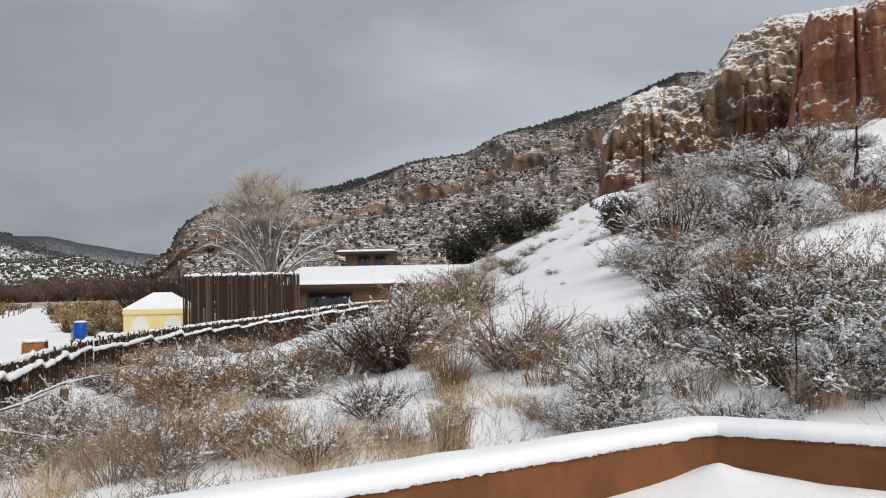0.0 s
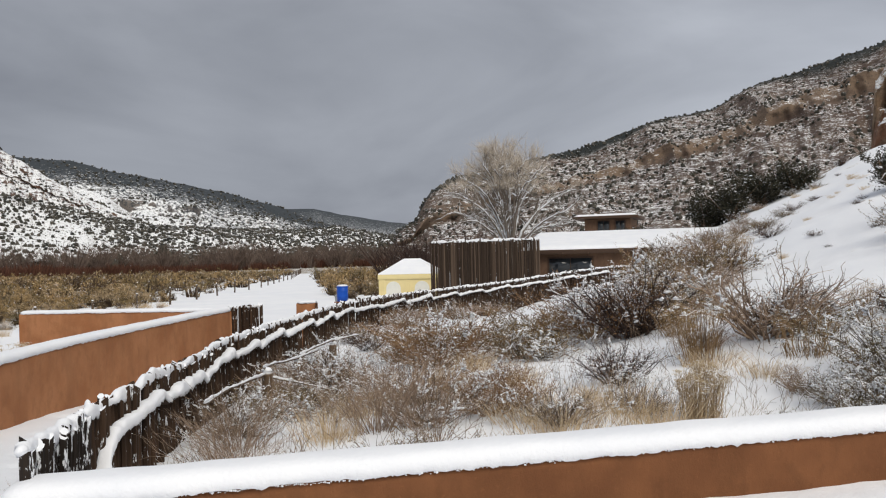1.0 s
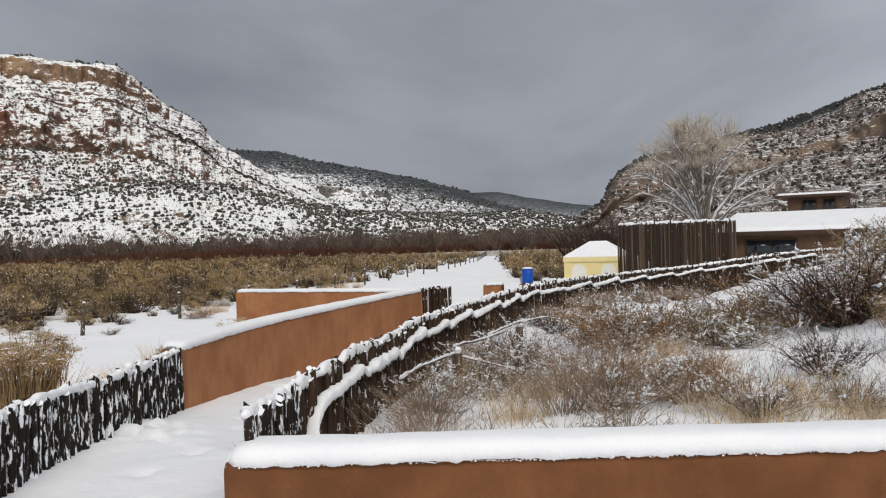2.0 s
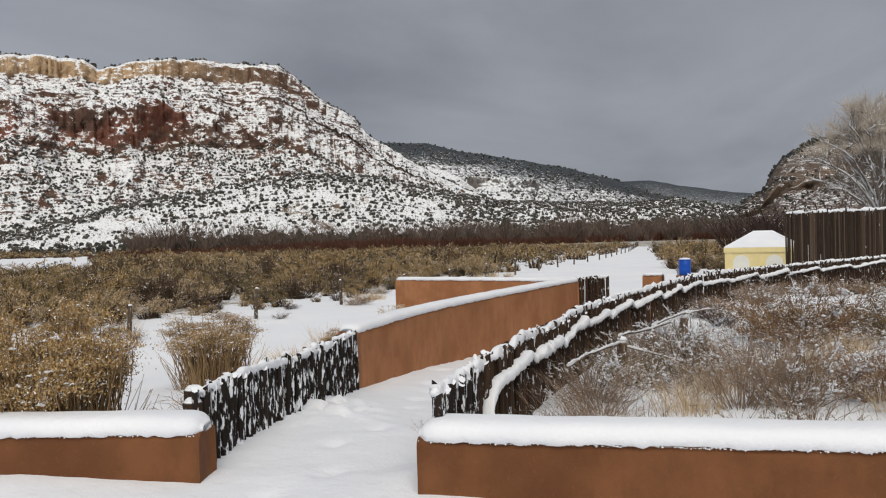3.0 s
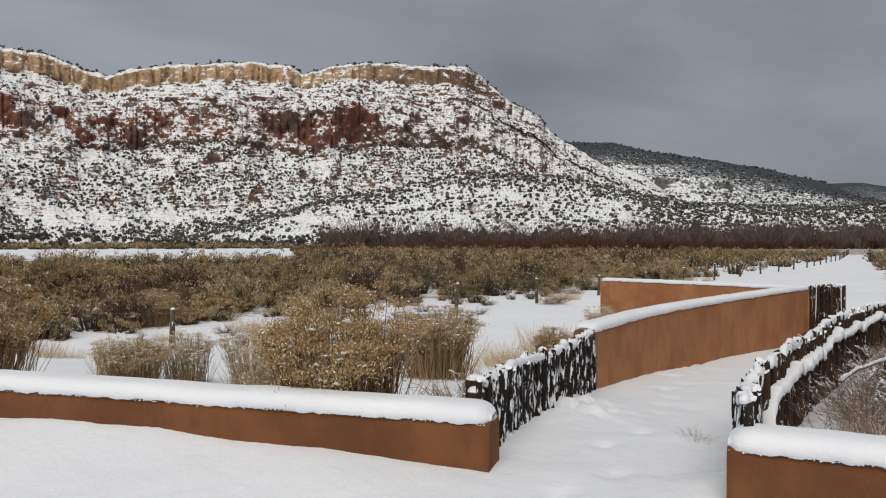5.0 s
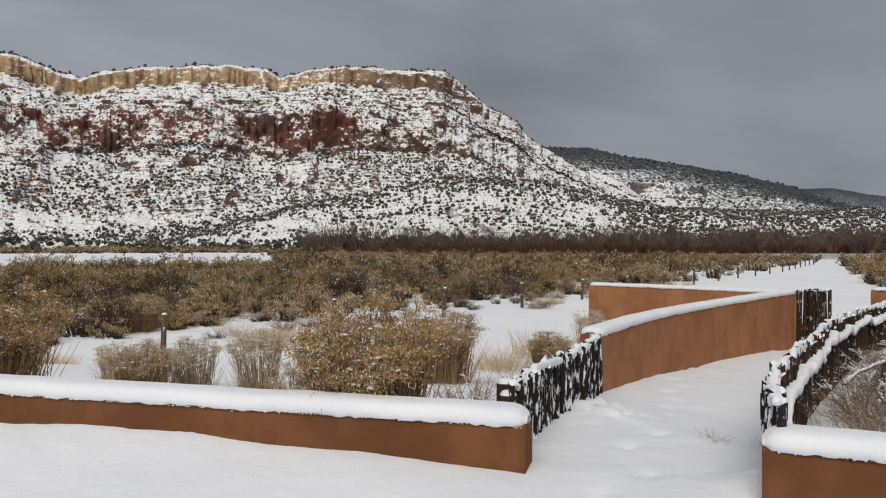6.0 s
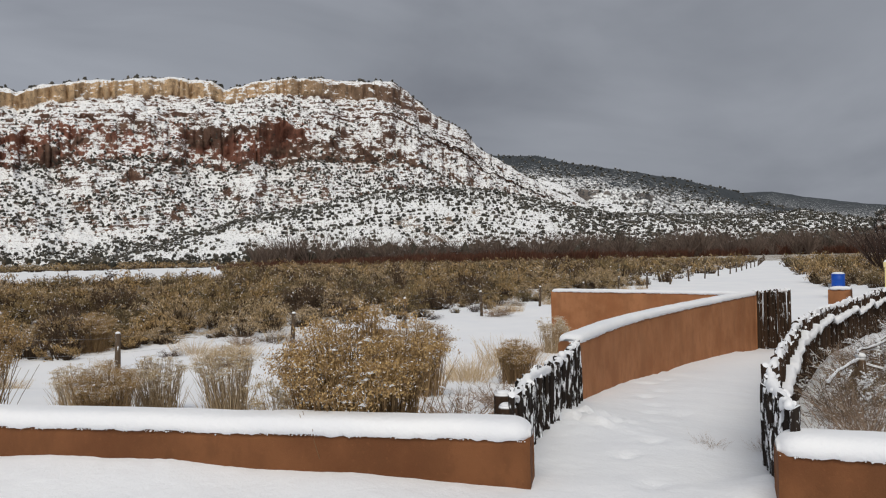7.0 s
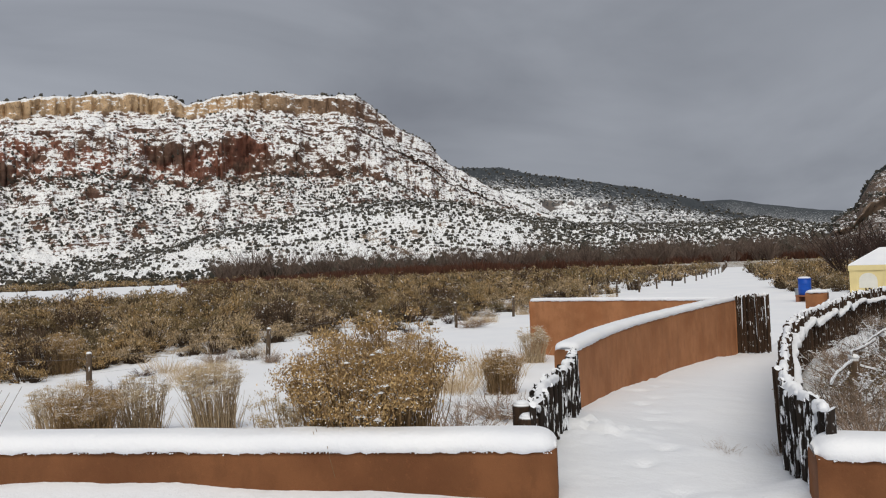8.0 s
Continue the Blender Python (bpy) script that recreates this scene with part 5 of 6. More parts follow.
def scatter_edge():
    """Straw tufts and bare twigs between the brush and the wire fence."""
    rng = random.Random(46)
    for k in range(46):
        y = -2 + 46 * rng.random() ** 1.2
        x = float(np.interp(y, [-40, 5.9, 11.8, 53], [-4, -20.7, -22.9, -38.3])) + rng.uniform(-2.2, 1.6)
        kind = rng.choice(["grass", "grass", "bare", "bare", "dark", "grass"])
        plant(kind, x, y, rng.uniform(0.3, 0.6), rng.uniform(0.9, 1.4))


def scatter_chute():
    """The few dark tufts that poke through the open snow chute."""
    rng = random.Random(47)
    for k in range(34):
        az, d = rng.uniform(-12.5, -5.5), rng.uniform(20, 50)
        x, y = EYE[0] - d * math.sin(radians(az)), EYE[1] + d * math.cos(radians(az))
        plant(rng.choice(["dark", "grass", "dark"]), x, y, rng.uniform(0.10, 0.28), rng.uniform(1.0, 1.6))


def build_litter():
    """Fine dead stems and weed stalks that stand in the snow round the shrubs."""
    rng = np.random.default_rng(48)
    n = 9000
    az, d = rng.uniform(-34, 34, n), 6.5 + 17 * rng.uniform(0, 1, n) ** 1.2
    x, y = EYE[0] - d * np.sin(np.radians(az)), EYE[1] + d * np.cos(np.radians(az))
    xr = np.interp(y, [5.2, 6.4, 8.1, 9.75, 12.5, 14.6, 17.4, 20.9, 26], [-3.4, -4.12, -5.0, -5.81, -7.0, -7.8, -8.4, -9.2, -9.1])
    thick = fbm(x / 1.3, y / 1.3, 3, 49)
    ok = (outside(x, y) > 0.6) & (x > xr + 0.25) & (rng.uniform(-0.5, 0.6, n) < thick) & ~((az > -14) & (az < -3) & (d > 15))
    x, y = x[ok], y[ok]
    k = len(x)
    h = rng.uniform(0.08, 0.42, k)
    lean = rng.normal(size=(k, 2)) * 0.5 * h[:, None]
    a = np.stack([x, y, land(x, y) - 0.03], 1)
    p = np.stack([a, a + np.concatenate([0.35 * lean, 0.55 * h[:, None]], 1), a + np.concatenate([lean, h[:, None]], 1)], 1)
    tw = twigs_on(p, 2, rng, 0.14, 0.5, 1, 0.3)
    for name, sel, mat in (("weed_stalk_tan", slice(0, None, 2), TWIG_BARE), ("weed_stalk_dark", slice(1, None, 2), TWIG_GREY)):
        ob = part(name, joined([tubes(p[sel], taper(p[sel], 0.003, 0.0012)), tubes(tw[sel], taper(tw[sel], 0.0018, 0.001))]), mat, None, "", False)
        tagged(ob, "thin dry weed stalks standing in the snow", "weeds", kind="stuff")


def scatter_fence():
    """Dry brush and weeds along the inner side of the pole fence."""
    rng = random.Random(49)
    p, way, _ = along(COYOTE_R, 0.62)
    for q, w in zip(p[5:40:2], way[5:40:2]):
        out = rng.uniform(0.5, 1.6)
        x, y = q[0] + w[1] * out, q[1] - w[0] * out
        plant(rng.choice(["tan", "bare", "willow", "bare", "dark"]), x, y, rng.uniform(0.35, 0.62) if out < 0.9 else rng.uniform(0.45, 0.85), rng.uniform(1.0, 1.4))


build_litter()
scatter_fence()
scatter_chute()
scatter_edge()
scatter_low()
scatter_slope()
for x, y, size, wide in [(-0.6, 52.0, 2.2, 1.2), (0.9, 51.0, 2.6, 1.2), (2.6, 51.5, 2.3, 1.3), (4.4, 51.0, 1.9, 1.2), (-5.2, 53.0, 2.4, 1.1), (-6.6, 54.0, 2.2, 1.1), (5.5, 31.0, 1.5, 1.0)]:
    plant("juniper", x, y, size, wide)


# ---------------------------------------------------------------- the brush of the valley floor
def field_bush(seed, tufts, per, stems, fine, part_of):
    """A rounded brush clump: dark stems below, standing in for its inner shade too, and tufts of fine dry shoots that
    make an uneven dome.
    """
    rng = np.random.default_rng(seed)
    q = rng.normal(size=(tufts, 3))
    q[:, 2] = np.abs(q[:, 2]) * 0.8 + 0.42
    bump = 1 + 0.25 * np.sin(3 * np.arctan2(q[:, 1], q[:, 0]) + seed)[:, None] + rng.uniform(-0.22, 0.22, (tufts, 1))
    q = unit(q) * [0.60, 0.60, 0.74] * bump
    if part_of == "crown":
        out = np.repeat(unit(q * [1, 1, 0.8] + [0, 0, 0.25]), per, 0)
        at = np.repeat(q, per, 0) + rng.normal(size=(tufts * per, 3)) * [0.085, 0.085, 0.05]
        way = unit(out + rng.normal(size=at.shape) * 0.55)
        return blades(at - 0.07 * way, way, rng.uniform(0.08, 0.20, len(at)) * fine ** 0.5, 0.052 * fine, rng)
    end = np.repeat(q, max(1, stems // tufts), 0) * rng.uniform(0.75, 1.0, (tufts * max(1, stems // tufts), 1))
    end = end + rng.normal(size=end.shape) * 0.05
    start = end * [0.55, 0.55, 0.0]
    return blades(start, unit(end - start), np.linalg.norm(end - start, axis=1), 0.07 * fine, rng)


def strewn(name, protos, spots, mat, label, category, smooth=False):
    """One object out of many copies of small meshes; spots are (x, y, z, size, wide)."""
    rng = np.random.default_rng(len(spots))
    s = np.array(spots, float)
    vs, fs, tones, base = [], [], [], 0
    which = rng.integers(0, len(protos), len(s))
    for k, (pv, pf) in enumerate(protos):
        sel = s[which == k]
        if not len(sel):
            continue
        q = rng.uniform(0, 2 * math.pi, len(sel))
        c, sn = np.cos(q)[:, None], np.sin(q)[:, None]
        w = (sel[:, 3] * sel[:, 4])[:, None]
        x = (pv[None, :, 0] * c - pv[None, :, 1] * sn) * w + sel[:, :1]
        y = (pv[None, :, 0] * sn + pv[None, :, 1] * c) * w + sel[:, 1:2]
        z = pv[None, :, 2] * sel[:, 3:4] + sel[:, 2:3]
        vs.append(np.stack([x, y, z], -1).reshape(-1, 3))
        fs.append((pf[None] + (np.arange(len(sel)) * len(pv))[:, None, None] + base).reshape(-1, pf.shape[1]))
        hue = np.clip(0.5 + 0.55 * fbm(sel[:, 0] / 6, sel[:, 1] / 6, 2, 90) + rng.normal(size=len(sel)) * 0.42, 0, 1)
        tones.append(np.repeat(hue, len(pv)))
        base += len(sel) * len(pv)
    ob = part(name, (np.vstack(vs), np.vstack(fs)), mat, None, "", smooth)
    att = ob.data.attributes.new("tone", 'FLOAT', 'POINT')
    att.data.foreach_set("value", np.concatenate(tones))
    return tagged(ob, label, category, kind="stuff")


def polar(az, d):
    a = np.radians(az)
    return EYE[0] - d * np.sin(a), EYE[1] + d * np.cos(a)


def post_x(y):
    """The wire fence along the valley road."""
    return np.interp(y, [-40, 5.9, 11.8, 53, 75, 110, 170, 300], [-4, -20.7, -22.9, -38.3, -47, -64, -97, -172])


def build_field():
    rng = np.random.default_rng(77)

    def patch(step, lo, hi):
        gx, gy = np.meshgrid(np.arange(-205, 5, step), np.arange(-60, 205, step), indexing="ij")
        x = gx.ravel() + rng.uniform(-0.48, 0.48, gx.size) * step
        y = gy.ravel() + rng.uniform(-0.48, 0.48, gx.size) * step
        d, az = np.hypot(x - EYE[0], y - EYE[1]), np.degrees(np.arctan2(-(x - EYE[0]), y - EYE[1]))
        left, thick = post_x(y) - x, fbm(x / 14, y / 14, 3, 41)
        ok = (left > np.interp(y, [4, 15, 19, 24, 40], [3.5, 3.5, 2.6, 1.5, 1.9]) + 1.0 * np.clip(thick, -0.4, 1)) & (az > 27) & (az < 106) & ~((az > 68.3) & (d > 112))
        ok &= rng.uniform(0, 1, len(x)) < np.clip(1.15 + 0.8 * thick, 0.45, 1)
        # and the patch between the road and the tent
        ok |= (az < np.interp(d, [50, 60, 80, 150], [25.5, 27.2, 28.2, 28.6])) & (az > 19.5) & (d > 54 + 10 * thick) & (d < 190)
        ok &= (d > lo) & (d < hi)
        x, y = x[ok], y[ok]
        size = (0.55 + 1.05 * rng.uniform(0, 1, len(x)) ** 1.5) * (1 + 0.7 * np.clip(fbm(x / 5, y / 5, 2, 43), -0.6, 1))
        return np.stack([x, y, land(x, y) - 0.05, size, rng.uniform(0.85, 1.2, len(x))], 1)

    near, far = np.vstack([patch(1.42, 18, 36), patch(1.65, 36, 66)]), patch(2.3, 66, 205)
    # scattered brush on the flat below the mesa, beyond the open snow strip
    n = 1300
    az, d = rng.uniform(61, 100, n), rng.uniform(285, 430, n)
    x, y = polar(az, d)
    ok = fbm(x / 22, y / 22, 3, 52) > -0.25
    flat = np.stack([x, y, land(x, y) - 0.1, rng.uniform(1.3, 3.2, n), rng.uniform(0.9, 1.5, n)], 1)[ok]
    far = np.vstack([far, flat])
    for what, mat, say in (("crown", FIELD, "olive-tan rabbitbrush"), ("stem", FIELD_STEM, "shade-darkened stems of the rabbitbrush")):
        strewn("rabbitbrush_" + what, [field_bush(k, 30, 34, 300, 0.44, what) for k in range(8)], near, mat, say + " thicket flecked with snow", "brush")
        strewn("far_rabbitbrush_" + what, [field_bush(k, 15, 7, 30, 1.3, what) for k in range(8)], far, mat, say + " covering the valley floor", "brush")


def build_willows():
    rng = np.random.default_rng(78)
    protos = []
    for k in range(4):
        st = fan(26, rng, 0.35, 0.5, 1.0, 0.1, 1, 0.0, 0.5)
        protos.append(blades(st[:, 0], unit(st[:, 1] - st[:, 0]), np.linalg.norm(st[:, 1] - st[:, 0], axis=1), 0.10, rng))
    n = 2600
    az = rng.uniform(21, 68.6, n)
    d = np.interp(az, [21, 30, 48, 72, 80], [360, 330, 255, 212, 215]) + 85 * rng.uniform(0, 1, n) ** 1.3
    ok = ~((az > 69) & (d < 300) & (rng.uniform(0, 1, n) < 0.8))
    ok &= ~((np.abs(az - 29.2) < 0.6) & (d < 345))
    x, y = polar(az[ok], d[ok])
    k = ok.sum()
    tall = rng.uniform(2.0, 4.6, k) * np.interp(az[ok], [48, 60, 68.6], [1.0, 0.75, 0.35]) * (1 + 0.5 * fbm(x / 16, y / 16, 2, 53))
    spots = np.stack([x, y, land(x, y) - 0.1, tall, rng.uniform(0.8, 1.3, k)], 1)
    strewn("willow_thicket", protos, spots, WILLOW_RED, "red-brown bare willow thicket along the river", "brush")


def blob_tree(seed):
    """A small dense evergreen, uneven all round."""
    rng = np.random.default_rng(seed)
    bm = bmesh.new()
    bmesh.ops.create_icosphere(bm, subdivisions=1, radius=0.5)
    v = np.array([q.co for q in bm.verts])
    v = v * rng.uniform(0.5, 1.4, (len(v), 1))
    v[:, 2] = (v[:, 2] + 0.42) * 1.05
    v[:, :2] *= (1.1 - 0.35 * v[:, 2:3])
    f = np.array([[q.index for q in p.verts] for p in bm.faces])
    bm.free()
    return v, f


BLOBS = [blob_tree(k) for k in range(8)]


def on_slopes(name, grids, count, label, size, seed):
    """Evergreens standing on mountain sides: where the slope is not sheer."""
    rng = np.random.default_rng(seed)
    spots = []
    for (pts, climb), (n, lo, hi, cluster, right) in zip(grids, count):
        nu, nv, _ = pts.shape
        u, w = rng.integers(0, nu - 1, 4 * n), rng.integers(0, nv - 1, 4 * n)
        p, q = pts[u, w], pts[u, w + 1]
        c = climb[u, w]
        run = np.hypot(*(q - p)[:, :2].T)
        slope = np.abs(q[:, 2] - p[:, 2]) / (run + 1e-6)
        weight = run * np.linalg.norm(pts[u + 1, w] - p, axis=1)
        thick = 1 + cluster * (fbm(p[:, 0] / 45, p[:, 2] / 25 + p[:, 1] / 60, 3, seed + 1) + 0.5 * fbm(p[:, 0] / 11, p[:, 2] / 7 + p[:, 1] / 14, 2, seed + 2))
        ok = (np.arctan2(EYE[0] - p[:, 0], p[:, 1] - EYE[1]) < radians(right)) & (c > lo) & (c < hi) & (slope < 1.6) & (rng.uniform(0, 1, len(u)) < np.clip(thick, 0, 1.5) * np.clip(weight / np.percentile(weight, 70), 0, 1))
        p = p[ok][:n]
        s = size * (0.35 + 1.9 * rng.uniform(0, 1, len(p)) ** 2.2)
        spots.append(np.stack([p[:, 0], p[:, 1], p[:, 2] - 0.15 * s, s, rng.uniform(0.8, 1.2, len(p))], 1))
    strewn(name, BLOBS, np.vstack(spots), FAR_WOOD, label, "trees")


def build_river_woods():
    rng = np.random.default_rng(79)
    n = 3000
    az = rng.uniform(14, 92, n)
    d = np.interp(az, [14, 30, 48, 72, 100], [370, 370, 298, 320, 330]) + 120 * rng.uniform(0, 1, n) ** 0.8
    ok = rng.uniform(0, 1, n) < np.clip(0.75 + 0.9 * fbm(az / 4, d / 60, 2, 12), 0.15, 1) * np.interp(az, [14, 58, 72, 100], [1, 1, 0.55, 0.5])
    x, y = polar(az[ok], d[ok])
    k = ok.sum()
    s = rng.uniform(2.0, 8.5, k) * np.interp(az[ok], [62, 70], [1.0, 0.42])
    z = np.maximum(land(x, y), np.interp(d[ok], [320, 450], [-1.8, 3.5])) - 0.4
    strewn("river_woods", BLOBS, np.stack([x, y, z, s, rng.uniform(0.8, 1.3, k)], 1), RIVER_WOOD, "dark evergreen belt along the far side of the valley", "trees")
    protos = []
    for q in range(3):
        st = fan(26, rng, 0.05, 0.7, 1.0, 0.0, 2, 0.03, 0.55)
        tw = twigs_on(st, 5, rng, 0.25, 0.5, 1, 0.3)
        protos.append((np.vstack([a := tubes(st, taper(st, 0.012, 0.004))[0], tubes(tw, taper(tw, 0.006, 0.003))[0]]),
                       np.vstack([tubes(st, taper(st, 0.012, 0.004))[1], tubes(tw, taper(tw, 0.006, 0.003))[1] + len(a)])))
    n = 210
    az = rng.uniform(20, 66, n)
    d = np.interp(az, [20, 48, 76], [350, 290, 285]) + rng.uniform(0, 40, n)
    x, y = polar(az, d)
    strewn("bare_cottonwoods", protos, np.stack([x, y, land(x, y) - 0.2, rng.uniform(5, 12, n), rng.uniform(0.8, 1.2, n)], 1), RIVER_BARE, "bare grey cottonwoods along the river", "trees")
    # dark thicket at the foot of the north mountain
    n = 110
    az = rng.uniform(7, 23, n)
    d = rng.uniform(75, 230, n)
    x, y = polar(az, d)
    strewn("foot_thicket", protos, np.stack([x, y, land(x, y) - 0.2, rng.uniform(3, 6, n), rng.uniform(0.9, 1.3, n)], 1), TWIG_DARK, "dark bare thicket at the mountain's foot", "brush")


build_field()
build_willows()
build_river_woods()
on_slopes("mesa_junipers", [(mesa_pts, mesa_climb)] * 3, [(46000, 0.0, 0.5, 2.4, 180), (5500, 0.5, 0.88, 1.6, 180), (1200, 1.1, 1.6, 0.6, 180)], "dark junipers dotted over the snowy mesa", 1.02, 5)
on_slopes("foothill_junipers", [(low_pts, low_climb), (low_pts, low_climb), (low_pts, low_climb), (mid_pts, mid_climb)], [(19000, 0.0, 1.1, 2.2, 180), (9000, 0.0, 1.1, 1.8, 43), (5000, 0.8, 1.05, 1.0, 180), (1800, 0.0, 1.1, 2.4, 180)], "dark junipers dotted over the foothills", 1.1, 6)
on_slopes("mountain_junipers", [(north_pts, north_climb)], [(17000, 0.05, 1.1, 1.6, 180)], "dark junipers over the steep mountainside", 1.35, 7)
on_slopes("ridge_forest", [(far_pts, far_climb)], [(9000, 0.1, 1.15, 1.4, 180)], "dark forest along the far ridge", 2.3, 8)
on_slopes("rim_junipers", [(mesa_pts, mesa_climb)], [(6000, 0.990, 1.006, 0.9, 180)], "dark junipers along the mesa rim", 1.5, 9)

# ---------------------------------------------------------------- house, stockade, tent and yard things
def boxed(sx, sy, sz, bevel=0.01, at=(0, 0, 0)):
    """A box with softened edges, its base at the given height."""
    bm = bmesh.new()
    bmesh.ops.create_cube(bm, size=1.0)
    bmesh.ops.scale(bm, vec=(sx, sy, sz), verts=bm.verts)
    bmesh.ops.translate(bm, vec=(at[0], at[1], at[2] + sz / 2), verts=bm.verts)
    if bevel:
        bmesh.ops.bevel(bm, geom=bm.edges[:], offset=bevel, segments=2, affect='EDGES', profile=0.6)
    return bm


def plain(name, color, rough=0.6, metal=0.0, var=0.15, scale=8.0):
    m, nt, b = material(name, rough, metal)
    n = tex(nt, "ShaderNodeTexNoise", scale, "Object", 4)
    nt.links.new(mixed(nt, n, tuple(c * (1 - var) for c in color), tuple(min(1, c * (1 + var)) for c in color)), b.inputs["Base Color"])
    return m


FASCIA = plain("dark_fascia_wood", (0.075, 0.045, 0.03), 0.8)
HOUSE_STUCCO = make_adobe("house_stucco", (0.17, 0.10, 0.063), (0.12, 0.07, 0.044))
RUST_WOOD = plain("rust_stained_timber", (0.26, 0.11, 0.06), 0.85, 0, 0.3)
BLUE = plain("blue_plastic", (0.008, 0.075, 0.42), 0.4, 0, 0.2)
TENT = plain("pale_yellow_canvas", (0.80, 0.67, 0.34), 0.8, 0, 0.08, 3)
VINYL = plain("milky_window_vinyl", (0.78, 0.77, 0.70), 0.3, 0, 0.1)
ZINC = plain("galvanised_steel", (0.42, 0.43, 0.44), 0.45, 0.8, 0.2)
WHITE_PIPE = plain("white_painted_tube", (0.7, 0.7, 0.68), 0.5)
GLASS, _nt, _b = material("dark_window_glass", 0.05)
_b.inputs["Base Color"].default_value = (0.02, 0.024, 0.028, 1)
_b.inputs["Specular IOR Level"].default_value = 0.6


def snow_sheet(sx, sy, h, seed):
    """Snow lying on a flat or sloping roof: a thick sheet with rounded, uneven edges."""
    nx, ny = max(8, int(sx / 0.25)), max(6, int(sy / 0.25))
    x, y = np.meshgrid(np.linspace(-sx / 2, sx / 2, nx), np.linspace(-sy / 2, sy / 2, ny), indexing="ij")
    e = np.minimum(sx / 2 - np.abs(x), sy / 2 - np.abs(y))
    z = h * np.sqrt(np.clip(1 - (1 - np.clip(e / (h * 1.3), 0, 1)) ** 2, 0, 1)) + 0.015 * fbm(x, y, 3, seed)
    z = np.maximum(z, 0.004)
    top = np.stack([x, y, z], -1).reshape(-1, 3)
    low = top.copy()
    low[:, 2] = 0.0
    f = grid_faces(nx, ny)
    n = nx * ny
    a = np.arange(n).reshape(nx, ny)
    rim = np.r_[a[:, 0], a[-1, 1:], a[-2::-1, -1], a[0, -2:0:-1]]
    side = [[rim[k], rim[(k + 1) % len(rim)], rim[(k + 1) % len(rim)] + n, rim[k] + n] for k in range(len(rim))]
    return np.vstack([top, low]), f.tolist() + [q[::-1] for q in (f + n).tolist()] + [[int(i) for i in q][::-1] for q in side]


def window_in(parent, x, y, z, w, h):
    """A dark window in the wall that faces -y."""
    fr = part("window", boxed(w + 0.16, 0.08, h + 0.16, 0.008, (x, y - 0.02, z - 0.08)), FASCIA, parent)
    part("pane", boxed(w / 2 - 0.03, 0.02, h, 0.0, (x - w / 4, y - 0.065, z)), GLASS, fr)
    part("pane", boxed(w / 2 - 0.03, 0.02, h, 0.0, (x + w / 4, y - 0.065, z)), GLASS, fr)


def build_house():
    # its long front looks at the terrace; the roof falls towards it
    ob = thing("house", "low brown stucco house with a snow-covered roof", "house", (-9.6, 43.2, -0.6))
    ob.rotation_euler = (0, 0, radians(4.0))
    L, D = 12.0, 5.2
    part("wall", boxed(L, D, 2.5, 0.05, (L / 2, D / 2 + 0.4, -0.3)), HOUSE_STUCCO, ob)
    tilt = math.atan2(0.98, D + 0.6)
    roof = part("roof", boxed(L + 0.7, D + 0.9, 0.24, 0.02, (0, 0, 0)), FASCIA, ob, "dark timber eaves")
    roof.matrix_basis = Matrix.Translation((L / 2 - 0.1, D / 2 + 0.35, 2.64)) @ Matrix.Rotation(tilt, 4, 'X')
    snow = part("roof_snow", snow_sheet(L + 0.66, D + 0.86, 0.16, 3), SNOW_MAT, roof)
    snow.location = (0, 0, 0.235)
    window_in(ob, 2.2, 0.4, 1.15, 2.3, 0.75)
    window_in(ob, 7.2, 0.4, 1.15, 1.6, 0.9)
    for k in range(9):
        part("rafter_end", boxed(0.09, 0.5, 0.12, 0.006, (0.5 + k * 1.35, 0.12, 2.10)), FASCIA, ob)


def build_back_house():
    ob = thing("house", "flat-roofed brown adobe house with snow on its parapet", "house", (-10.4, 64.0, 2.3))
    part("wall", boxed(3.6, 5.0, 5.0, 0.08, (2.3, 2.5, -3.05)), HOUSE_STUCCO, ob)
    part("roof", boxed(5.0, 6.0, 0.22, 0.03, (2.2, 2.5, 1.95)), FASCIA, ob)
    s = part("roof_snow", snow_sheet(4.95, 5.95, 0.16, 5), SNOW_MAT, ob)
    s.location = (2.2, 2.5, 2.165)
    window_in(ob, 2.0, 0.0, 0.95, 0.9, 0.8)
    window_in(ob, 3.3, 0.0, 0.95, 0.7, 0.8)


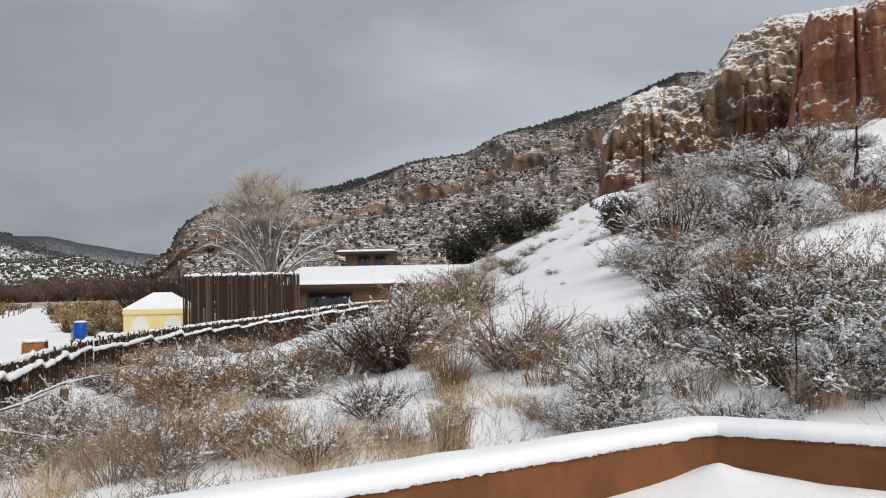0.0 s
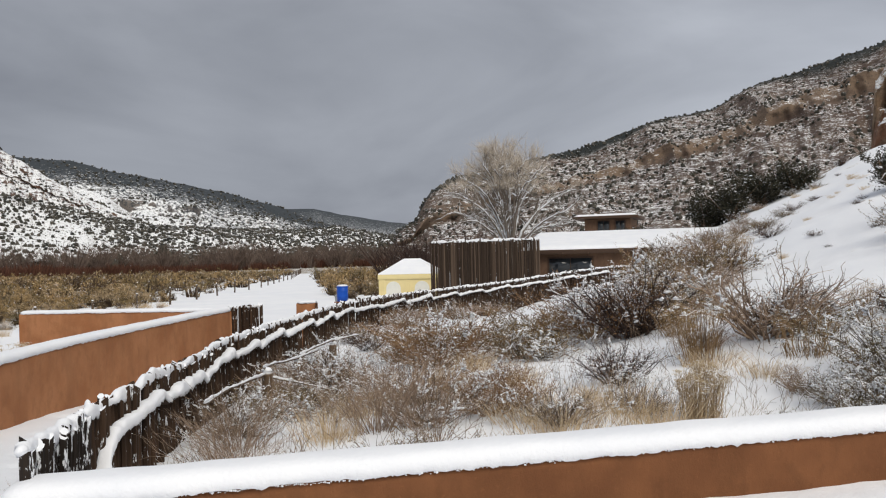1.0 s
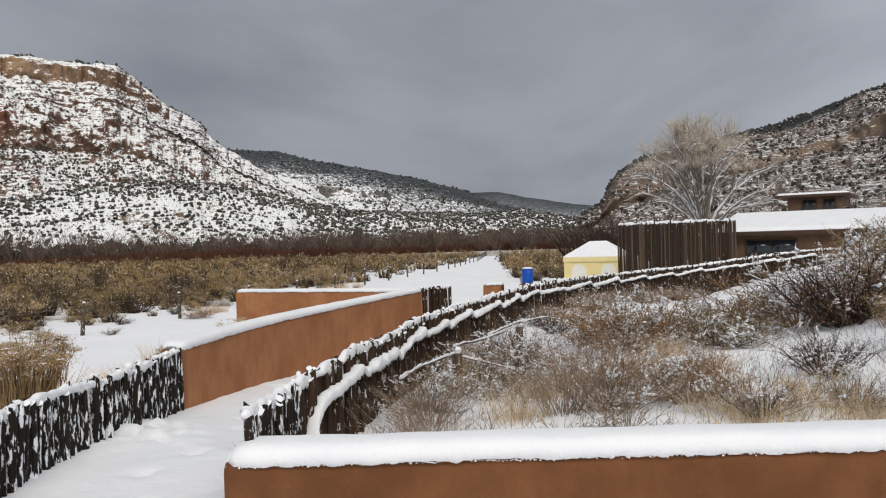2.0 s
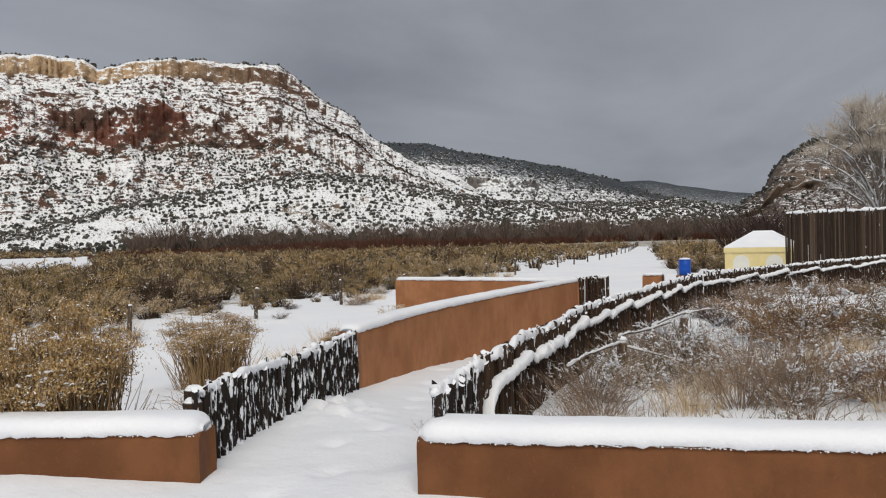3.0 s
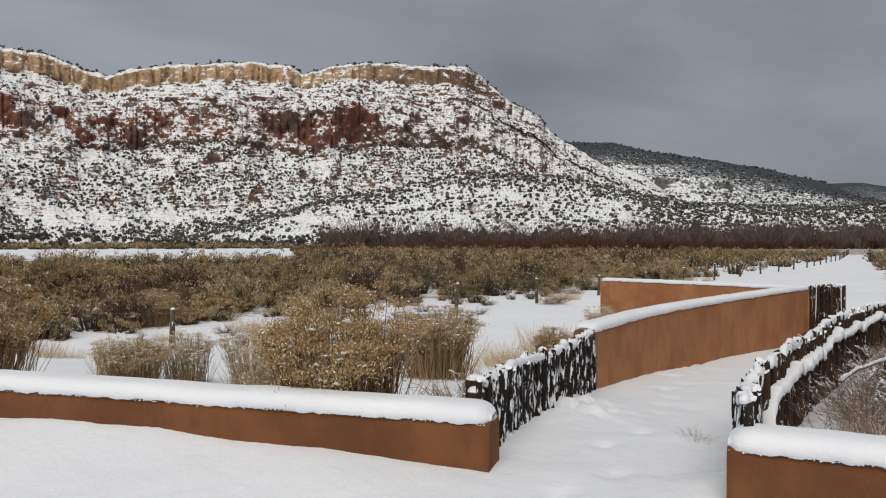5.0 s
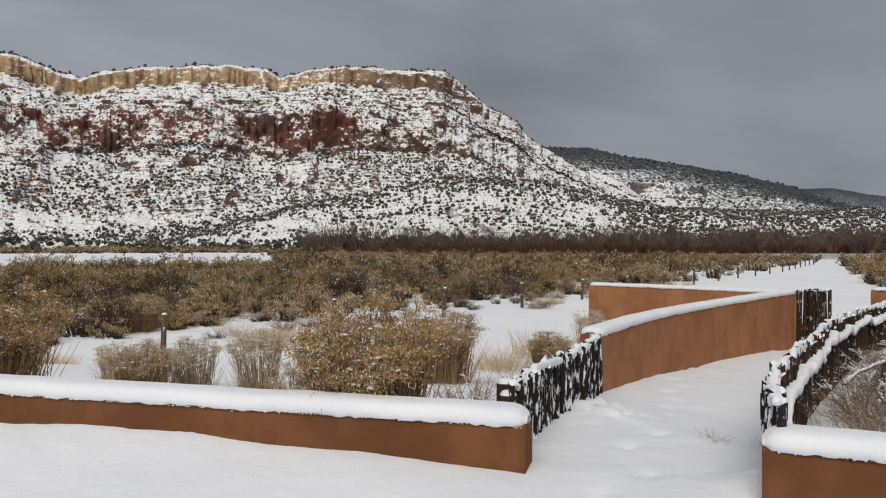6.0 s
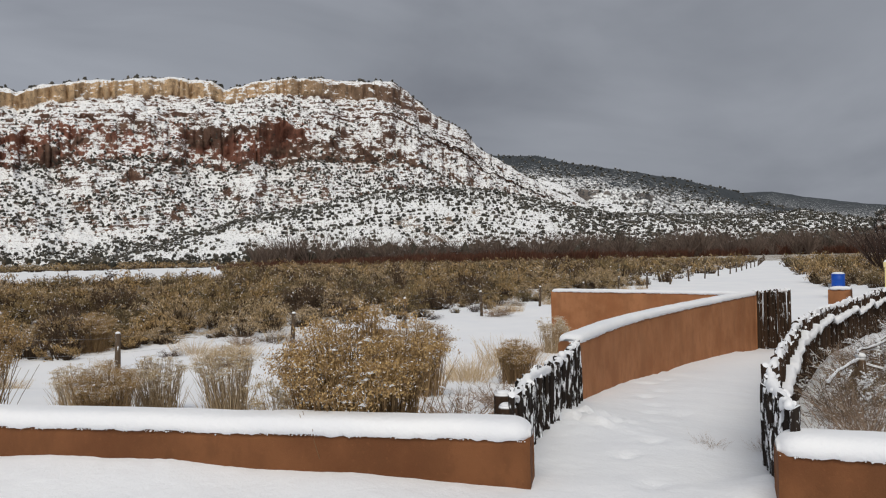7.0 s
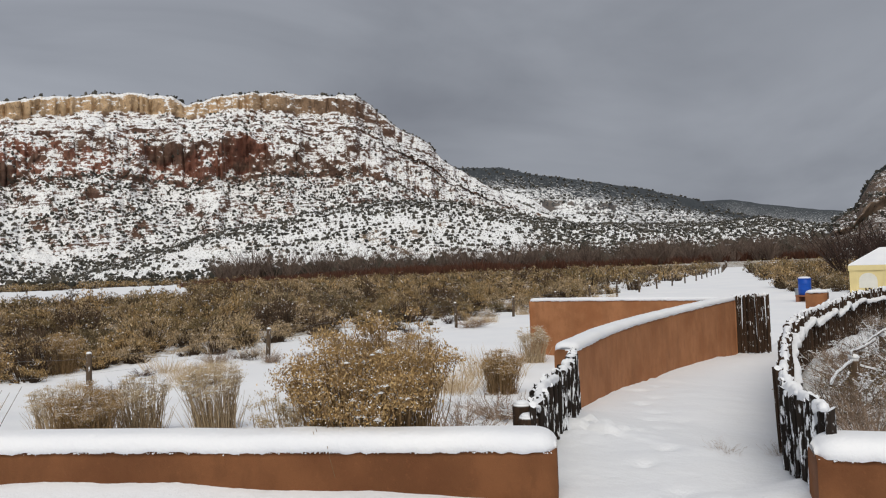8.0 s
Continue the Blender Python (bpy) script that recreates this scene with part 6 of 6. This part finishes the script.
def build_tent():
    """A square party canopy with a ridged top, striped side curtains and a tube frame."""
    ob = thing("canopy_tent", "pale yellow canopy tent with snow on its roof", "tent", (-16.9, 44.4, -1.3))
    ob.rotation_euler = (0, 0, radians(12))
    W, E, H = 3.3, 1.9, 2.72
    for sx in (-1, 1):
        for sy in (-1, 1):
            bm = bmesh.new()
            bmesh.ops.create_cone(bm, cap_ends=True, segments=8, radius1=0.024, radius2=0.024, depth=E)
            bmesh.ops.translate(bm, vec=(sx * W / 2, sy * W / 2, E / 2), verts=bm.verts)
            part("leg", bm, WHITE_PIPE, ob)
    w = W / 2 + 0.06
    # hipped top with a short ridge, a thickness of cloth and a hanging valance
    v = np.array([(-w, -w, E), (w, -w, E), (w, w, E), (-w, w, E), (-0.5, 0, H), (0.5, 0, H)])
    f = [[0, 1, 5, 4], [1, 2, 5], [2, 3, 4, 5], [3, 0, 4]]
    inner = v - [0, 0, 0.02]
    top = part("roof", (np.vstack([v, inner]), f + [[i + 6 for i in q][::-1] for q in f] + [[0, 6, 7, 1], [1, 7, 8, 2], [2, 8, 9, 3], [3, 9, 6, 0]]), TENT, ob, smooth=False)
    sv = np.vstack([v + [0, 0, 0.012], v * [0.98, 0.98, 1] + [0, 0, 0.075]])
    part("snow", (sv, [[i + 6 for i in q] for q in f] + [q[::-1] for q in f] + [[0, 1, 7, 6], [1, 2, 8, 7], [2, 3, 9, 8], [3, 0, 6, 9]]), SNOW_MAT, top, "snow sheet on the canopy", smooth=False)
    for k in range(4):
        m = Matrix.Rotation(k * math.pi / 2, 4, 'Z')
        bm = boxed(W + 0.12, 0.02, 0.26, 0.004, (0, -w, E - 0.26))
        bmesh.ops.transform(bm, matrix=m, verts=bm.verts)
        part("valance", bm, TENT, ob)
        # a cloth panel with two arched clear windows on each closed side
        if k != 1:
            bm = boxed(W - 0.1, 0.012, 1.40, 0.003, (0, -w + 0.05, 0.30))
            bmesh.ops.transform(bm, matrix=m, verts=bm.verts)
            panel = part("side_panel", bm, TENT, ob)
            for cx in (-W / 4, W / 4):
                rim = [(cx - 0.42, 0.75), (cx + 0.42, 0.75)] + [(cx + 0.42 * math.cos(a), 1.12 + 0.40 * math.sin(a)) for a in np.linspace(0, math.pi, 9)]
                n2 = len(rim)
                wv = np.array([(x, -w + 0.036, z) for x, z in rim] + [(x, -w + 0.042, z) for x, z in rim]) @ np.array(m.to_3x3()).T
                part("window", (wv, [list(range(n2))[::-1], [n2 + q for q in range(n2)]] + [[q, (q + 1) % n2, (q + 1) % n2 + n2, q + n2] for q in range(n2)]), VINYL, panel, "milky clear plastic window", smooth=False)
        # gathered curtains on each side
        n = 3 if k != 1 else 1
        for j in range(n):
            cx = -W / 2 + 0.18 + j * (W - 0.36) / max(1, n - 1)
            xs = np.linspace(-0.2, 0.2, 9)
            cv = np.array([(cx + x, -w + 0.03 + 0.025 * math.sin(9 * i), z) for i, x in enumerate(xs) for z in (0.25, 1.0, E - 0.2)])
            cf = grid_faces(9, 3)
            cv2 = cv + [0, 0.012, 0]
            rim = [[i * 3, (i + 1) * 3, (i + 1) * 3 + 27, i * 3 + 27] for i in range(8)]
            vv = np.vstack([cv, cv2]) @ np.array(m.to_3x3()).T
            part("curtain", (vv, cf.tolist() + (cf + 27)[:, ::-1].tolist() + rim), TENT, ob)


def round_body(profile, sides=20):
    """A turned body from (radius, height)."""
    q = np.arange(sides) * 2 * math.pi / sides
    v = np.array([(r * math.cos(a), r * math.sin(a), z) for r, z in profile for a in q])
    f = grid_faces(len(profile), sides, True)[:, ::-1].tolist()
    return v, f + [list(range(sides))[::-1], [(len(profile) - 1) * sides + k for k in range(sides)]]


BIN = (-21.4, 43.75)


def build_barrels():
    ob = thing("barrel", "bright blue plastic drum with a cap of snow", "barrel", (-20.6, 42.6, lands(-20.6, 42.6) - 0.02))
    ob.location.z += 0.40
    part("drum", round_body([(0.30, 0), (0.325, 0.03), (0.325, 0.27), (0.34, 0.30), (0.325, 0.33), (0.325, 0.57), (0.34, 0.60), (0.325, 0.63), (0.325, 0.86), (0.30, 0.88)]), BLUE, ob)
    part("rim", round_body([(0.33, 0.83), (0.345, 0.84), (0.345, 0.88), (0.315, 0.895)]), BLUE, ob)
    part("snow", round_body([(0.30, 0.885), (0.32, 0.91), (0.27, 0.96), (0.15, 0.985), (0.03, 0.99)]), SNOW_MAT, ob)
    st = thing("barrel_stand", "rust-brown timber stand under the blue drum", "stand", (-20.6, 42.6, lands(-20.6, 42.6) - 0.06))
    for sx in (-1, 1):
        part("bearer", boxed(0.16, 0.8, 0.36, 0.012, (sx * 0.26, 0, 0)), RUST_WOOD, st)
    for k in range(5):
        part("board", boxed(0.70, 0.14, 0.08, 0.006, (0, -0.33 + k * 0.165, 0.362)), RUST_WOOD, st)
    x, y = BIN
    ob = thing("metal_bin", "grey galvanised metal bin in the snow", "bin", (x, y, lands(x, y) - 0.02))
    part("body", round_body([(0.22, 0), (0.23, 0.02), (0.25, 0.3), (0.255, 0.32), (0.25, 0.34), (0.27, 0.68)]), ZINC, ob)
    part("rim", round_body([(0.272, 0.66), (0.285, 0.67), (0.285, 0.70), (0.262, 0.71)]), ZINC, ob)


def build_posts():
    """Wooden posts of the wire fence along the valley road, and the wires."""
    me = mesh_of("post_shaft", *round_body([(0.075, 0), (0.07, 0.5), (0.066, 1.18), (0.05, 1.2)], 9), POST_WOOD)
    cap = mesh_of("post_snow", *round_body([(0.05, 1.19), (0.062, 1.205), (0.045, 1.225), (0.015, 1.235)], 9), SNOW_MAT)
    rng = random.Random(5)
    y = 5.94 - 5.74 * 4
    tops = []
    while y < 240:
        x = float(post_x(y))
        ob = thing("fence_post", "weathered wooden fence post with a snow cap", "post", (x, y, lands(x, y) - 0.15), "posts of the wire fence")
        ob.rotation_euler = (radians(rng.uniform(-3, 3)), radians(rng.uniform(-3, 3)), rng.uniform(0, 6))
        k = rng.uniform(0.94, 1.10)
        ob.scale = (1, 1, k)
        part("shaft", me, POST_WOOD, ob)
        part("snow_cap", cap, SNOW_MAT, ob)
        tops.append((x, y, lands(x, y) - 0.15 + 1.2 * k))
        y += 5.74 + rng.uniform(-0.06, 0.06)
    for drop in (0.12, 0.5):
        pts = [(a, b, c - drop) for a, b, c in tops]
        w = thing("fence_wire", "thin grey wire strung between the posts", "wire")
        part("strand", swept(pts, [(0.0022 * math.cos(a), 0.0022 * math.sin(a)) for a in (0, 2.1, 4.2)], 2.0), ZINC, w)


def build_cottonwood(x, y, height, seed):
    """The big bare cottonwood: trunk, spreading limbs, branches and a haze of fine twigs."""
    rng = np.random.default_rng(seed)
    ob = thing("cottonwood_tree", "large bare cottonwood with snow along its branches", "tree", (x, y, lands(x, y) - 0.2))
    t = np.linspace(0, 1, 6)[None, :, None]
    trunk = np.concatenate([0.25 * np.sin(t * 2), 0.1 * t, t * height * 0.37], 2)
    # the limbs rise from the fork, arch outwards and end on a broad dome
    m = 30
    q = np.arange(m) * 2.4 + rng.normal(size=m) * 0.25
    lean = np.linspace(0.12, 1.62, m)
    reach = height * 0.45 * rng.uniform(0.82, 1.0, m)
    start = trunk[0, np.clip((5.8 - lean * 1.5).astype(int), 3, 5)]
    way = np.stack([np.cos(q), np.sin(q), 0 * q], 1)
    tip = way * (reach * np.sin(lean))[:, None]
    tip[:, 2] = height * (0.52 + 0.44 * np.cos(lean)) * rng.uniform(0.94, 1.03, m)
    bend = start * 0.5 + way * (reach * np.sin(lean) * 0.36)[:, None]
    bend[:, 2] = start[:, 2] * 0.3 + tip[:, 2] * 0.7 + 0.07 * height * np.sin(lean)
    tt = np.linspace(0, 1, 9)[None, :, None]
    limbs = start[:, None] * (1 - tt) ** 2 + 2 * bend[:, None] * tt * (1 - tt) + tip[:, None] * tt ** 2
    limbs[:, 1:] += np.cumsum(rng.normal(size=(m, 8, 3)) * 0.07, 1)
    part("trunk", tubes(trunk, np.linspace(0.46, 0.30, 6)[None], 10), COTTON, ob)
    part("limbwork", tubes(limbs, taper(limbs, 0.10, 0.035), 6), COTTON_LIMB, ob)
    part("limb_snow", tubes(limbs[:, 1:] + [0, 0, 0.055], taper(limbs[:, 1:], 0.065, 0.035), 5), SNOW_MAT, ob, "snow lying along the limbs")
    br = twigs_on(limbs, 8, rng, height * 0.16, 0.55, 4, 0.4)
    sm = twigs_on(br, 7, rng, height * 0.10, 0.45, 2, 0.3)
    high = sm[sm[:, -1, 2] > 0.74 * height]
    fine = twigs_on(high, 9, rng, height * 0.08, 0.45, 1, 0.3)
    low = twigs_on(sm[sm[:, -1, 2] <= 0.74 * height], 3, rng, height * 0.06, 0.45, 1, 0.3)
    part("branchwork", tubes(br, taper(br, 0.042, 0.014), 4), COTTON_LIMB, ob, smooth=False)["kind"] = "stuff"
    flat = br[(unit(br[:, -1] - br[:, 0])[:, 2] < 0.75)]
    part("branch_snow", tubes(flat + [0, 0, 0.03], taper(flat, 0.034, 0.018), 4), SNOW_MAT, ob, smooth=False)["kind"] = "stuff"
    part("twig_mass", joined([tubes(sm, taper(sm, 0.012, 0.005), 3), tubes(low, taper(low, 0.006, 0.003), 3)]), COTTON, ob, smooth=False)["kind"] = "stuff"
    part("twig_haze", tubes(fine, taper(fine, 0.006, 0.003), 3), COTTON_FINE, ob, smooth=False)["kind"] = "stuff"


def dead_branch(points, radius, label, mat=POLE_DRY, snowy=True):
    ob = thing("dead_branch", label, "branch", group="fallen branches")
    n = 7
    part("wood", swept(points, [(radius * math.cos(a), radius * math.sin(a)) for a in np.linspace(0, 2 * math.pi, n)[:-1]], 0.12, 0.01, 7), mat, ob)
    if snowy:
        part("snow", swept([(a, b, c + radius * 0.75) for a, b, c in points], loaf(radius * 1.9, radius * 1.3, 8, 0.01), 0.05, 0.010, 8, ragged=0.02, round_ends=0.1, swell=0.9), SNOW_MAT, ob)


build_house()
build_back_house()
build_tent()
build_barrels()
build_posts()
build_cottonwood(-14.2, 56.0, 10.5, 21)
for pts, r in (([(-4.80, 8.61, 0.10), (-5.05, 9.4, 0.12), (-5.42, 10.69, 0.07)], 0.028), ([(-5.40, 10.62, 0.16), (-5.62, 11.2, 0.13), (-5.93, 12.34, 0.05), (-6.2, 13.5, 0.03)], 0.026),
               ([(-6.02, 12.6, 0.07), (-6.25, 13.7, 0.10), (-6.48, 14.76, 0.09)], 0.026), ([(-6.43, 14.45, 0.07), (-6.36, 14.9, 0.10), (-6.29, 15.39, 0.10)], 0.024), ([(-5.5, 11.0, -0.02), (-5.2, 11.3, -0.14), (-4.85, 11.5, -0.26)], 0.02)):
    dead_branch(pts, 0.65 * r, "fallen dead branch with a line of snow")
for x, y, top in ((-5.42, 10.74, 0.13), (-6.0, 12.5, 0.03), (-6.45, 14.5, 0.05)):
    ob = thing("fence_stake", "old weathered stake holding the fallen rails", "post", (x, y, lands(x, y) - 0.1), "stakes under the fallen rails")
    h = top - lands(x, y) + 0.08
    part("shaft", round_body([(0.075, 0), (0.07, 0.4 * h), (0.066, 0.9 * h), (0.05, h)], 9), POLE_DRY, ob)
    part("snow_cap", round_body([(0.055, h - 0.01), (0.07, h + 0.01), (0.045, h + 0.04), (0.012, h + 0.05)], 9), SNOW_MAT, ob)
for k, (x, y) in enumerate([(11.1, 24.5), (11.35, 24.7), (11.6, 25.0)]):
    z = lands(x, y)
    dead_branch([(x, y, z - 0.1), (x + 0.04, y, z + 0.8), (x + 0.16 - 0.1 * k, y + 0.05, z + (1.2, 2.0, 1.7)[k])], 0.032, "standing dead charred stem on the snowy slope", TWIG_DARK, False)

for x, y, h in ((-5.08, 4.47, 0.50), (-4.96, 4.40, 0.44)):
    ob = thing("end_post", "thick dark end post of the pole fence with snow", "post", (x, y, -0.5))
    part("shaft", round_body([(0.075, 0), (0.07, 0.4), (0.068, h + 0.48), (0.055, h + 0.5)], 10), POLE, ob)
    part("snow_cap", round_body([(0.05, h + 0.49), (0.058, h + 0.50), (0.04, h + 0.515), (0.015, h + 0.52)], 10), SNOW_MAT, ob)
for x, y, k in ((-4.75, 6.45, 0.17), (-4.62, 6.35, 0.12), (-4.41, 6.75, 0.18)):
    plant("willow", x, y, k, 1.2)

# pole fences last: many small pieces
pole_fence("coyote_fence", COYOTE_L, "dark juniper-pole fence panel plastered with blown snow", POLE_SNOWY, 0.042, 1.35, 5, 300, 0.12, None, 0.035, 0.029, 0.055, 0.5)
pole_fence("coyote_fence", COYOTE_R, "weathered juniper-pole fence with snow along its rail", POLE, 0.043, 1.35, 8, 300, 0.10, (-0.075, 0.28, 0.08), 0.07, 0.030, 0.08, 0.4)
pole_fence("coyote_fence", COYOTE_END, "dark end panel of the pole fence plastered with snow", POLE_SNOWY, 0.036, 1.35, 14, 300, 0.1, None, 0.045, 0.03, 0.085, 0.35)
pole_fence("coyote_fence", [(-10.98, 17.86, 0.46), (-10.22, 18.06, 0.50)], "narrow juniper-pole gate panel beside the adobe wall", POLE, 0.036, 1.35, 9, 300, 0.1, None, 0.03, 0.03, 0.03, 0.9)
pole_fence("stockade", [(-13.75, 39.2, 2.30), (-11.2, 40.6, 2.34), (-8.75, 42.0, 2.38)], "tall dark pole stockade beside the house", POLE_TALL, 0.058, 3.2, 12, 300, 0.3, None, 0.12, 0.040, 0.11, 0.6)
